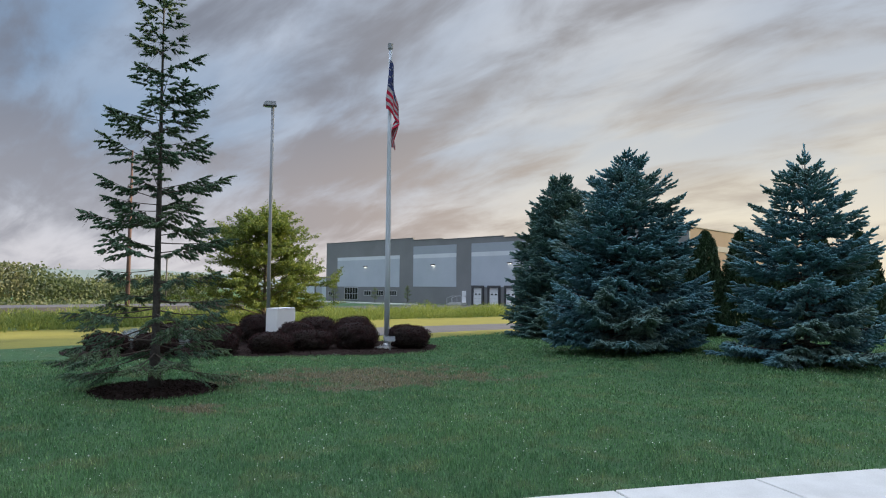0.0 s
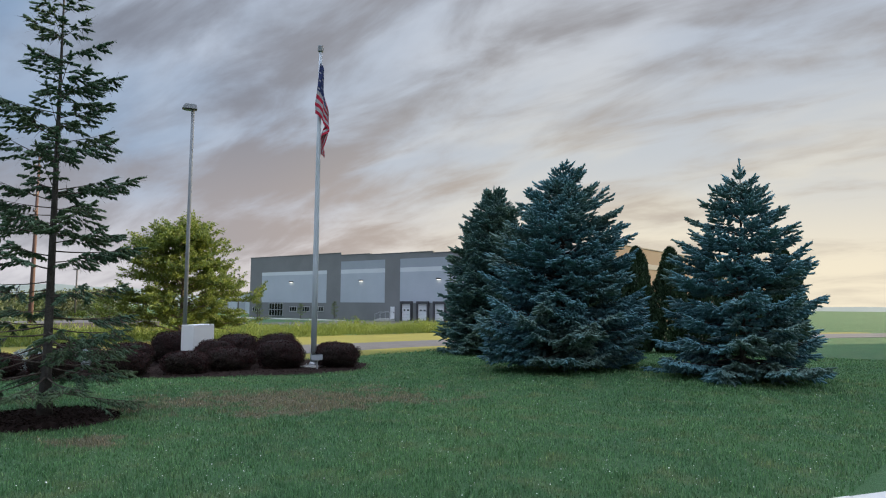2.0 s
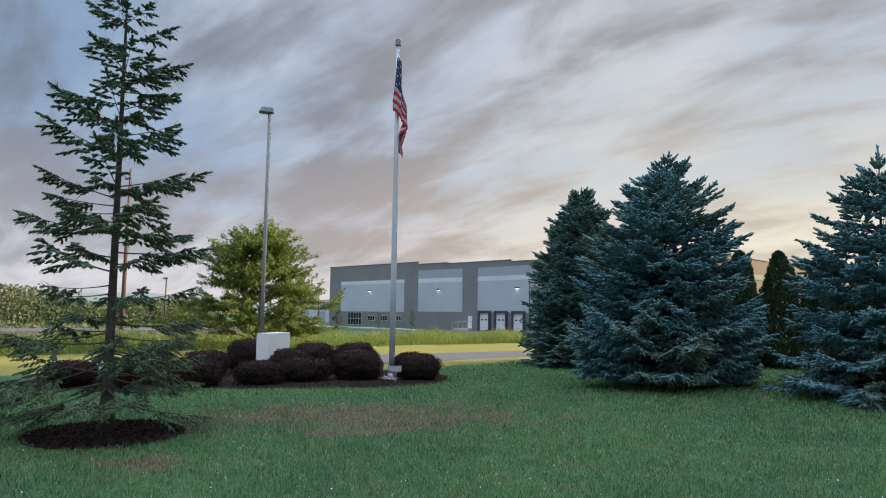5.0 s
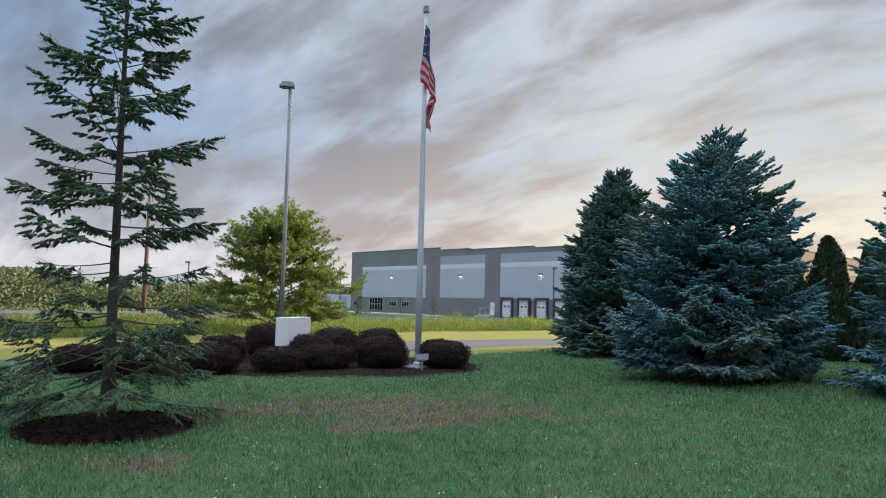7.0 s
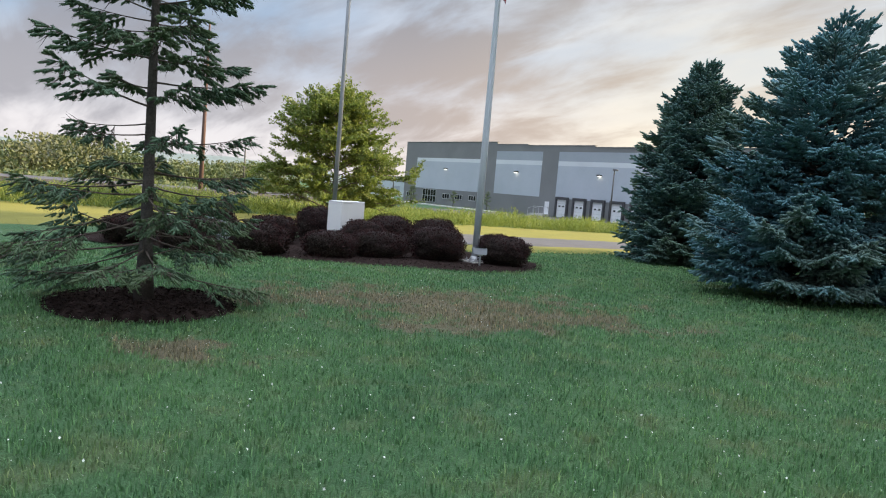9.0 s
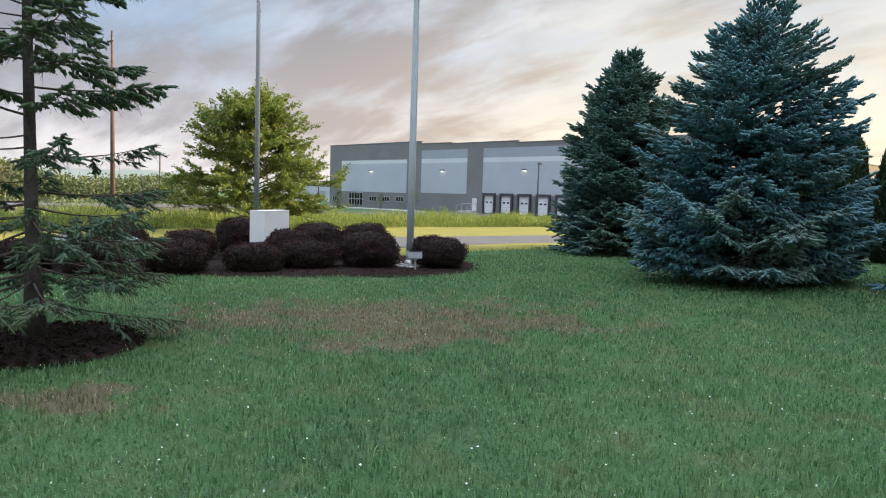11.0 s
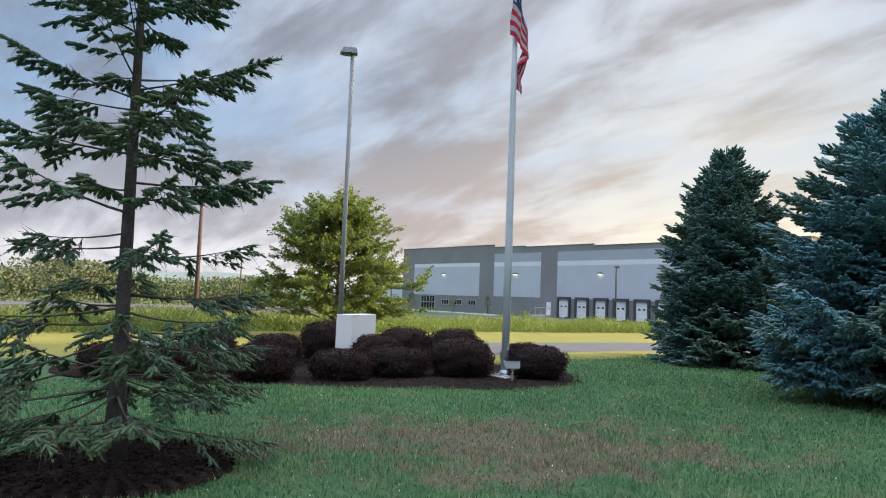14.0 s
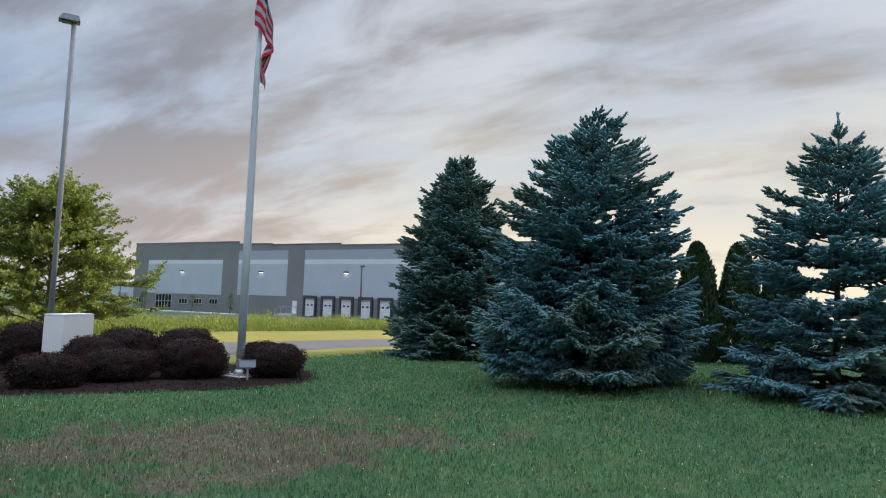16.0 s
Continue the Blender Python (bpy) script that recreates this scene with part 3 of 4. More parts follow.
def build_dock_stairs():
    t = thing("dock_stairs", "grey metal steps and rails at the side door", "steps", (-74.2, FY - 0.02, -0.85))
    for i in range(3):
        part("step", box(-1.2 + 0.3 * i, 0.0, -1.3, -0.05, 0.12 * i, 0.12 * (i + 1)), M_CONCRETE, t)
    part("platform", box(0.01, 2.2, -1.3, -0.05, 0.0, 0.38), M_CONCRETE, t)
    for y in (-1.25, -0.12):
        for x, b in ((-1.1, 0.0), (0.1, 0.38), (2.1, 0.38)):
            part("post", tube([(x, y, b), (x, y, b + 1.05)], [0.03, 0.03], 6), M_STEEL, t)
        part("rail", tube([(-1.1, y, 1.05), (0.1, y, 1.43), (2.1, y, 1.43)], [0.03] * 3, 6), M_STEEL, t)


build_dock_stairs()
ob = part("kerb", box(-108, -76, FY - 9.0, FY - 7.0, -1.0, -0.70), M_CONCRETE)
tagged(ob, "pale concrete path before the warehouse", "path", kind="structure")
ob = part("truck_court", box(-74, -30, FY - 28.0, FY - 1.4, -1.0, -0.80), M_ROAD)
tagged(ob, "asphalt truck court before the dock doors", "yard", kind="structure")

# plain tall wall added out of view to throw shade on the lawn
ob = part("shade_wall", box(3.1, 70.0, 52.0, 52.4, -0.2, SHADE_H), M_WALL_TAN)
tagged(ob, "plain unseen wall added to shade the lawn", "wall", kind="structure")

# ---- flagpole, flag, lamp, cabinet ----


def build_flagpole():
    t = thing("flagpole", "tall tapered silver flagpole on a concrete slab", "flagpole", (-12.83, 13.39, 0.0))
    part("slab", box(-0.27, 0.27, -0.27, 0.27, -0.05, 0.075), M_CONCRETE, t, "", bevel=0.012)
    part("base_plate", box(-0.17, 0.17, -0.17, 0.17, 0.0755, 0.10), M_STEEL, t)
    for sx in (-0.13, 0.13):
        for sy in (-0.13, 0.13):
            part("bolt", tube([(sx, sy, 0.1002), (sx, sy, 0.15)], [0.014, 0.012], 6), M_STEEL, t)
    part("collar", tube([(0, 0, 0.1004), (0, 0, 0.14), (0, 0, 0.19)], [0.125, 0.12, 0.085], 20), M_STEEL, t, smooth=True)
    part("shaft", tube([(0, 0, 0.15), (0, 0, 3.0), (0, 0, 6.0), (0, 0, 9.0)], [0.078, 0.074, 0.060, 0.045], 24), M_POLE, t, smooth=True)
    part("cap", tube([(0, 0, 8.98), (0, 0, 9.0), (0, 0, 9.15), (0, 0, 9.17)], [0.055, 0.08, 0.08, 0.06], 20), M_LAMPPOLE, t, "dull metal pole cap with pulley")
    part("hand_hole", box(0.055, 0.0765, -0.02, 0.02, 0.60, 0.70), M_POLE, t)
    part("halyard", tube([(0.088, 0.028, 1.2), (0.085, 0.02, 4.0), (0.07, -0.02, 8.95)], [0.004] * 3, 5), M_ROPE, t)
    part("cleat", box(0.07, 0.09, 0.02, 0.035, 1.15, 1.27), M_STEEL, t)


build_flagpole()


def build_flag():
    """Limp flag: hoist on the halyard, fly end fallen in folds beside the pole."""
    nu, nv = 79, 60                       # down the hoist, along the fly
    hoist, fly = 1.52, 2.45
    right = Vector((0.51, 0.86, 0))
    back = Vector((-0.86, 0.51, 0))
    verts = []
    zs = [0.0, 0.15, 0.30, 0.42, 0.52, 0.65, 0.85, 1.0]
    lefts = [-0.03, -0.06, -0.10, -0.14, -0.13, -0.10, -0.10, -0.10]
    rights = [0.06, 0.12, 0.18, 0.23, 0.26, 0.29, 0.28, 0.14]
    for i in range(nu + 1):
        h = i / nu
        for j in range(nv + 1):
            v = j / nv
            if v < 0.14:                   # front lobe beside the hoist
                w = v / 0.14
                z = 8.66 - hoist * h - 0.20 * w
                zf = (8.66 - z) / 2.9
                lo, hi = np.interp(zf, zs, lefts), min(0.09, np.interp(zf, zs, rights))
                side = lo + (hi - lo) * w
                depth = -0.115 - 0.05 * math.sin(math.pi * w) + 0.018 * math.sin(9 * h + 5 * w) + 0.02 * math.sin(7 * w + 3 * h)
            else:                          # fly end, fallen beside it in folds
                w = (v - 0.14) / 0.86
                z = 8.46 - hoist * h * (1 - 0.78 * w) - 2.25 * w ** 0.9
                zf = (8.66 - z) / 2.9
                hi = np.interp(zf, zs, rights)
                lo = min(hi, 0.09) * (1 - 0.8 * w)
                side = lo + (hi - lo) * (0.5 - 0.5 * math.cos(2 * math.pi * (0.75 * w + 0.75 * h * min(1.0, 3 * w))))
                depth = -0.115 + 0.15 * w ** 0.7 + 0.05 * math.sin(9 * h + 5 * w) * min(1.0, 3 * w)
            p = right * side + back * depth
            verts.append((p.x, p.y, z))
    faces, mats = [], []
    for i in range(nu):
        for j in range(nv):
            a = i * (nv + 1) + j
            faces.append((a, a + 1, a + nv + 2, a + nv + 1))
            stripe = min(12, int((i + 0.5) / nu * 13))
            if stripe < 7 and (j + 0.5) / nv < 0.27:
                star = (i % 6 in (2, 3)) and (j % 4 in (1, 2)) and (i // 6 + j // 4) % 2 == 0
                mats.append(1 if star else 2)
            else:
                mats.append(0 if stripe % 2 == 0 else 1)
    mesh = mesh_np("flag", np.array(verts), np.array(faces))
    mesh.polygons.foreach_set("use_smooth", np.ones(len(faces), dtype=bool))
    ob = link("flag", mesh, [M_RED, M_CREAM, M_NAVY])
    mesh.polygons.foreach_set("material_index", np.array(mats, dtype=np.int32))
    ob.location = (-12.83, 13.39, 0)
    tagged(ob, "limp red and white striped flag with navy canton", "flag")


build_flag()


def build_floodlight():
    t = thing("floodlight", "small grey floodlight on a stake beside the flagpole", "floodlight", (-12.19, 12.95, 0.045), 60)
    part("stake", tube([(0.02, 0.03, -0.05), (0.02, 0.03, 0.24)], [0.022, 0.022], 8), M_STEEL, t)
    part("bracket", box(-0.03, 0.07, 0.0, 0.06, 0.225, 0.25), M_STEEL, t)
    bm = box(-0.15, 0.15, -0.06, 0.10, 0.2505, 0.40)
    for v in bm.verts:
        if v.co.z > 0.3:
            v.co.y += 0.05
            v.co.x *= 1.08
    part("housing", bm, M_LAMPPOLE, t, "grey metal housing", bevel=0.012)
    bm = box(-0.13, 0.13, -0.02, 0.13, 0.4005, 0.408)
    part("lens", bm, M_GLASS, t)


build_floodlight()


def build_street_lamp(name, label, at, height, turn, r=0.075, head=0.48, mat=None):
    mat = mat or M_LAMPPOLE
    t = thing(name, label, "street lamp", at, turn)
    part("footing", tube([(0, 0, -0.3), (0, 0, 0.25)], [r * 3, r * 3], 16), M_CONCRETE, t)
    part("pole", tube([(0, 0, 0.25), (0, 0, height * 0.5), (0, 0, height - 0.08)], [r, r * 0.92, r * 0.82], 12), mat, t, smooth=True)
    bm = box(-head * 0.78, head * 0.30, -head * 0.32, head * 0.32, height - 0.10, height + 0.08)
    for v in bm.verts:
        if v.co.z > height:
            v.co.x *= 0.72
            v.co.y *= 0.7
    part("head", bm, mat, t, "box-shaped lamp head", bevel=0.015)
    part("lens", box(-head * 0.6, -head * 0.1, -head * 0.22, head * 0.22, height - 0.13, height - 0.102), M_GLASS, t)


build_street_lamp("street_lamp", "tall grey street lamp with box-shaped head", (-19.28, 13.32, 0.0), 8.5, 60, 0.068, 0.46)


def build_cabinet():
    t = thing("utility_cabinet", "plain white metal utility cabinet among shrubs", "utility cabinet", (-15.41, 11.30, 0.0), 120.7)
    part("body", box(0, 1.2, 0, 0.38, 0.03, 1.13), M_WHITE, t, bevel=0.012)
    part("lid", box(0.0, 1.2, 0.0, 0.38, 1.132, 1.165), M_WHITE, t, bevel=0.008)
    part("plinth", box(-0.04, 1.24, -0.04, 0.42, -0.02, 0.03), M_CONCRETE, t)


build_cabinet()

# ---- spruces ----


def shoot_mesh(name, base, direction, length, radius, rng):
    """Thick needle-clad shoots: four-sided spindles, blunt at the tip."""
    n = len(base)
    d = unit(direction)
    u = unit(np.cross(d, rng.normal(size=(n, 3))))
    w = np.cross(d, u)
    v = np.empty((n, 9, 3))
    bend = rng.normal(scale=0.05, size=(n, 3)) + np.array([0, 0, 0.03])
    for r, (at, k) in enumerate(((0.0, 0.80), (0.82, 1.0))):
        mid = base + d * (length * at)[:, None] + bend * (length * at)[:, None]
        for c in range(4):
            a = 1.5708 * c + 0.7 * r
            v[:, r * 4 + c] = mid + (u * math.cos(a) + w * math.sin(a)) * (radius * k)[:, None]
    v[:, 8] = base + d * length[:, None] + bend * length[:, None]
    tri = []
    for c in range(4):
        e = (c + 1) % 4
        tri += [(c, e, 4 + c), (e, 4 + e, 4 + c), (4 + c, 4 + e, 8)]
    faces = (np.arange(n)[:, None, None] * 9 + np.array(tri)[None]).reshape(-1, 3)
    return mesh_np(name, v.reshape(-1, 3), faces)


def spruce(name, label, at, H, R, seed, mat, tip_mat, whorls=17, per=9, shoot=0.15, thick=0.026, needle=0.034, fuzz=16, bulge=0.55, droop=0.12, low=0.04, gappy=0.0, sparse=False, waist=0.0, twig_gap=0.15, hang=0.0, ragged=0.05):
    """Tapered trunk, whorls of flat boughs, side twigs along each bough and needle-clad shoots on every twig."""
    rng = np.random.default_rng(seed)
    t = thing(name, label, "spruce tree", at, 0)
    r0 = (0.0085 * H + 0.03) * (0.85 if sparse else 1.0)
    lean = rng.normal(scale=0.01, size=2)
    zs = np.linspace(-0.1, H * 0.97, 9)
    part("trunk", tube([(lean[0] * z, lean[1] * z, z) for z in zs], [max(0.012, r0 * (1 - 0.95 * z / H) + (0.05 if z < 0 else 0)) for z in zs], 10), M_BARK, t, smooth=True)
    limbs = bmesh.new()
    SB, SD, SL, ST, SK = [], [], [], [], []      # shoots: base, direction, length, at a tip, thickness
    dry = []
    up = np.array([0, 0, 1.0])
    full_hang = hang
    levels = low + (0.955 - low) * (np.arange(whorls) + rng.uniform(-0.3, 0.3, whorls)) / whorls
    for f in levels:
        z = H * f
        hang = full_hang if sparse else full_hang * max(0.0, 1 - 1.35 * f)
        taper = (1 - f) ** bulge * (1 - 0.66 * max(0.0, (f - 0.72) / 0.28)) * (1.0 if sparse else 1 - 0.30 * max(0.0, (f - 0.55) / 0.45))
        if waist and 0.27 < f < 0.40:
            taper *= 1 - waist
        if waist and f <= 0.27:
            taper *= 0.95 * (0.86 if f < 0.11 else 1.0)
        L0 = R * taper + 0.05
        n = max(4, int(per * (0.5 + 0.6 * taper) * (1.7 if waist and f <= 0.27 else 1.0)))
        a0 = rng.uniform(0, 6.28)
        for k in range(n):
            if rng.random() < gappy:
                continue
            az = a0 + 6.283 * k / n + rng.normal(scale=0.2)
            L = L0 * rng.uniform(0.72, 1.13)
            rise = 0.75 * f ** 1.5 + 0.9 * max(0.0, f - 0.85) / 0.15 - droop * (1 - f) + rng.normal(scale=0.04 + 0.6 * ragged)
            out = np.array([math.cos(az), math.sin(az), 0.0])
            lat = np.array([-out[1], out[0], 0.0])
            start = np.array([lean[0] * z, lean[1] * z, z + rng.normal(scale=ragged)])
            S = np.linspace(0, 1, 6)
            pts = start + np.outer(S * L, out) + np.outer(S * L * rise + 0.20 * L * S ** 2.2 * (1 - f) * min(1.0, f / 0.16), up)
            pts[:, 2] = np.maximum(pts[:, 2], 0.07 if sparse else (0.33 if waist else 0.15))
            tube(pts, list(((0.004 + 0.007 * L) if sparse else (0.006 + 0.011 * L)) * (1 - 0.85 * S)), 4, limbs, cap=False)
            first = (0.34 if sparse else 0.30) * min(1.0, L / 0.8)
            if sparse and f < 0.34:
                first = 0.45
            gap = twig_gap
            m = max(2, int(L * (1 - first) / gap * 2))
            s = first + (1 - first) * (np.arange(m) + rng.uniform(-0.3, 0.3, m)) / m
            s = np.clip(s, first, 0.98)
            idx = s * 5
            i0 = np.minimum(idx.astype(int), 4)
            base = pts[i0] + (pts[i0 + 1] - pts[i0]) * (idx - i0)[:, None]
            sgn = np.where(np.arange(m) % 2 == 0, -1.0, 1.0)
            d = out[None] * rng.uniform(0.55, 1.0, m)[:, None] + lat[None] * (sgn * rng.uniform(0.5, 0.95, m))[:, None]
            d[:, 2] += rng.normal(scale=0.10, size=m) + rise * 0.6 - 0.6 * hang
            d = unit(d)
            ln = np.clip((0.10 + 0.50 * L * (1 - s)) * rng.uniform(0.7, 1.15, m), 0.08, 0.52)
            ax = unit((pts[5] - pts[4])[None])[0]
            base = np.vstack([base, pts[5:6], pts[4:5]])
            d = np.vstack([d, ax[None], ax[None]])
            ln = np.concatenate([ln, [0.05, L * 0.2]])
            bare_low = sparse and f < 0.30
            for q in range(len(ln)):
                dry.append((base[q], d[q], ln[q] * (1.1 if sparse else 1.0)))
                if bare_low and rng.random() < 0.18:
                    continue
                c = max(1, int(round(ln[q] / (0.095 if not sparse else 0.085))))
                pos = (np.arange(c) + 0.7) / c
                side = unit(np.cross(d[q], up)[None])[0]
                for sg in (-1, 1):
                    dd = d[q] * rng.uniform(0.6, 1.0, (c, 1)) + side * sg * rng.uniform(0.35, 0.8, (c, 1)) + up * (rng.normal(scale=0.22, size=(c, 1)) + (0.10 if sparse else -0.04 + 0.25 * f) - hang)
                    SB.append(base[q] + np.outer(pos * ln[q], d[q]))
                    SD.append(dd)
                    SL.append(np.full(c, shoot) * rng.uniform(0.6, 1.15, c) * (0.85 if bare_low else 1.0))
                    ST.append(np.full(c, s[q] if q < m else 1.0) * pos)
                    SK.append(np.full(c, 0.85 if bare_low else 1.0))
                SB.append((base[q] + d[q] * ln[q])[None])
                SD.append((d[q] + up * (0.16 - 0.7 * hang))[None])
                SL.append(np.array([shoot * rng.uniform(0.9, 1.35)]))
                ST.append(np.array([1.0]))
                SK.append(np.array([0.6 if bare_low else 1.0]))
    hang = full_hang
    # leader and its ring of upright shoots
    crown_top = np.array([lean[0] * H, lean[1] * H, H * 0.93])
    for q in range(16):
        a = q * 2.4
        lift = (q % 4) * 0.009 * H
        SB.append((crown_top + up * lift)[None])
        SD.append(np.array([[math.cos(a) * 0.8, math.sin(a) * 0.8, 0.75 + 0.1 * (q % 4)]]))
        SL.append(np.array([shoot * rng.uniform(0.9, 1.5)]))
        ST.append(np.array([1.0])), SK.append(np.array([0.9]))
    for q in range(4):
        SB.append((crown_top + up * (0.017 * H * q))[None]), SD.append(up[None] + rng.normal(scale=0.08, size=(1, 3)))
        SL.append(np.array([0.022 * H + (0.16 if q == 3 else 0.06)])), ST.append(np.array([1.0])), SK.append(np.array([0.9]))
    tagged(part("branchwork", limbs, M_TWIG if sparse else M_BARK, t), kind="stuff")
    B, D, L, O, K = np.concatenate(SB), unit(np.concatenate(SD)), np.concatenate(SL), np.concatenate(ST), np.concatenate(SK)
    DB, DD, DL = np.array([q[0] for q in dry]), np.array([q[1] for q in dry]), np.array([q[2] for q in dry])
    if sparse:
        extra = rng.integers(0, len(DB), 5200)
        DB = np.vstack([DB, DB[extra] + DD[extra] * (DL[extra] * rng.uniform(0.1, 0.7, 5200))[:, None]])
        DD = np.vstack([DD, unit(DD[extra] + rng.normal(scale=0.45, size=(5200, 3)) - np.array([0, 0, 0.45]))])
        DL = np.concatenate([DL, rng.uniform(0.08, 0.25, 5200)])
    link("fine_branchwork", needle_mesh("fine_branchwork", DB, DD, DL, np.full(len(DB), 0.010), rng), M_TWIG, t, kind="stuff")
    new_growth = (O > 0.80) & (rng.random(len(O)) < 0.75)
    cnt = np.maximum(5, (fuzz * L / 0.15 * K).astype(int))
    for nm, sel, mt in (("crown", ~new_growth, mat), ("new_growth", new_growth, tip_mat)):
        b, d, l, k = B[sel], D[sel], L[sel], K[sel]
        body = link(nm, shoot_mesh(nm, b, d, l, thick * k * rng.uniform(0.8, 1.15, len(b)), rng), mt, t, kind="stuff")
        I = np.repeat(np.arange(len(b)), cnt[sel])
        pos = rng.random(len(I))
        rad = rng.normal(size=(len(I), 3))
        rad = unit(rad - d[I] * np.sum(rad * d[I], 1, keepdims=True))
        nb = b[I] + d[I] * (l[I] * pos)[:, None] + rad * thick * 0.5
        link("needle_fuzz", needle_mesh("needle_fuzz", nb, d[I] * 0.8 + rad * 0.6, needle * rng.uniform(0.7, 1.2, len(I)), np.full(len(I), needle * 0.36), rng), mt, t, kind="stuff")
    return t


spruce("blue_spruce", "broad dense blue spruce with branches to the lawn", (-6.75, 16.44, 0.19), 5.20, 2.28, 11, M_SPRUCE, M_SPRUCE_TIP, whorls=21, per=15, bulge=0.50, waist=0.09, low=0.07, shoot=0.15, thick=0.024, fuzz=9, needle=0.032, twig_gap=0.125, hang=0.34, ragged=0.11)
spruce("blue_spruce", "tall conical blue-green spruce on the lawn", (-12.99, 22.33, 0), 6.22, 2.0, 12, M_SPRUCE_G, M_SPRUCE_G_TIP, whorls=27, per=18, bulge=0.42, shoot=0.16, thick=0.026, fuzz=6, needle=0.042, twig_gap=0.145, hang=0.28, ragged=0.10)
spruce("blue_spruce", "smaller silvery blue spruce on the lawn", (-2.6, 17.3, 0.18), 4.9, 1.85, 13, M_SPRUCE, M_SPRUCE_TIP, whorls=16, per=12, bulge=0.6, shoot=0.16, thick=0.026, fuzz=6, needle=0.045, twig_gap=0.15, hang=0.3)
spruce("sparse_spruce", "thin green spruce with bare lower twigs and visible trunk", (-9.37, 5.14, 0.03), 7.2, 1.42, 14, M_SPARSE, M_SPARSE_TIP, whorls=19, per=8, bulge=0.60, droop=0.22, low=0.07, gappy=0.25, sparse=True, shoot=0.115, thick=0.018, needle=0.029, fuzz=22, twig_gap=0.125, hang=0.42, ragged=0.14)


def arborvitae(at, H, R, seed):
    rng = np.random.default_rng(seed)
    t = thing("arborvitae", "tall narrow dark green arborvitae behind the spruces", "arborvitae", at, group="arborvitae row")
    part("trunk", tube([(0, 0, -0.1), (0, 0, H * 0.5), (0, 0, H * 0.9)], [0.07, 0.05, 0.015], 8), M_BARK, t)
    n = 14000
    f = rng.random(n) ** 1.15
    a = rng.random(n) * 6.283
    prof = np.minimum(1.0, (1 - f) ** 0.50) * np.minimum(1, 0.55 + f * 3)
    lump = 1 + 0.16 * np.sin(3 * a + 9 * f + seed) + 0.1 * np.sin(7 * a - 16 * f)
    rr = R * prof * lump * np.sqrt(rng.uniform(0.45, 1.0, n))
    c = np.column_stack([rr * np.cos(a), rr * np.sin(a), 0.05 + f * (H - 0.05)])
    al = np.column_stack([np.cos(a) * 0.45, np.sin(a) * 0.45, np.ones(n)]) + rng.normal(scale=0.3, size=(n, 3))
    link("crown", leaf_mesh("crown", c, al, rng.normal(size=(n, 3)), rng.uniform(0.10, 0.22, n), rng.uniform(0.04, 0.08, n)), M_ARBOR, t)


for i, (ax, ay, ah) in enumerate([(-11.6, 25.8, 3.9), (-10.35, 26.3, 4.0), (-9.15, 26.8, 4.15), (-7.95, 27.3, 4.1), (-6.7, 27.8, 4.0), (-5.45, 28.3, 4.0), (-4.2, 28.8, 4.0)]):
    arborvitae((ax, ay, 0), ah, 0.98, 40 + i)

# ---- leafy tree ----


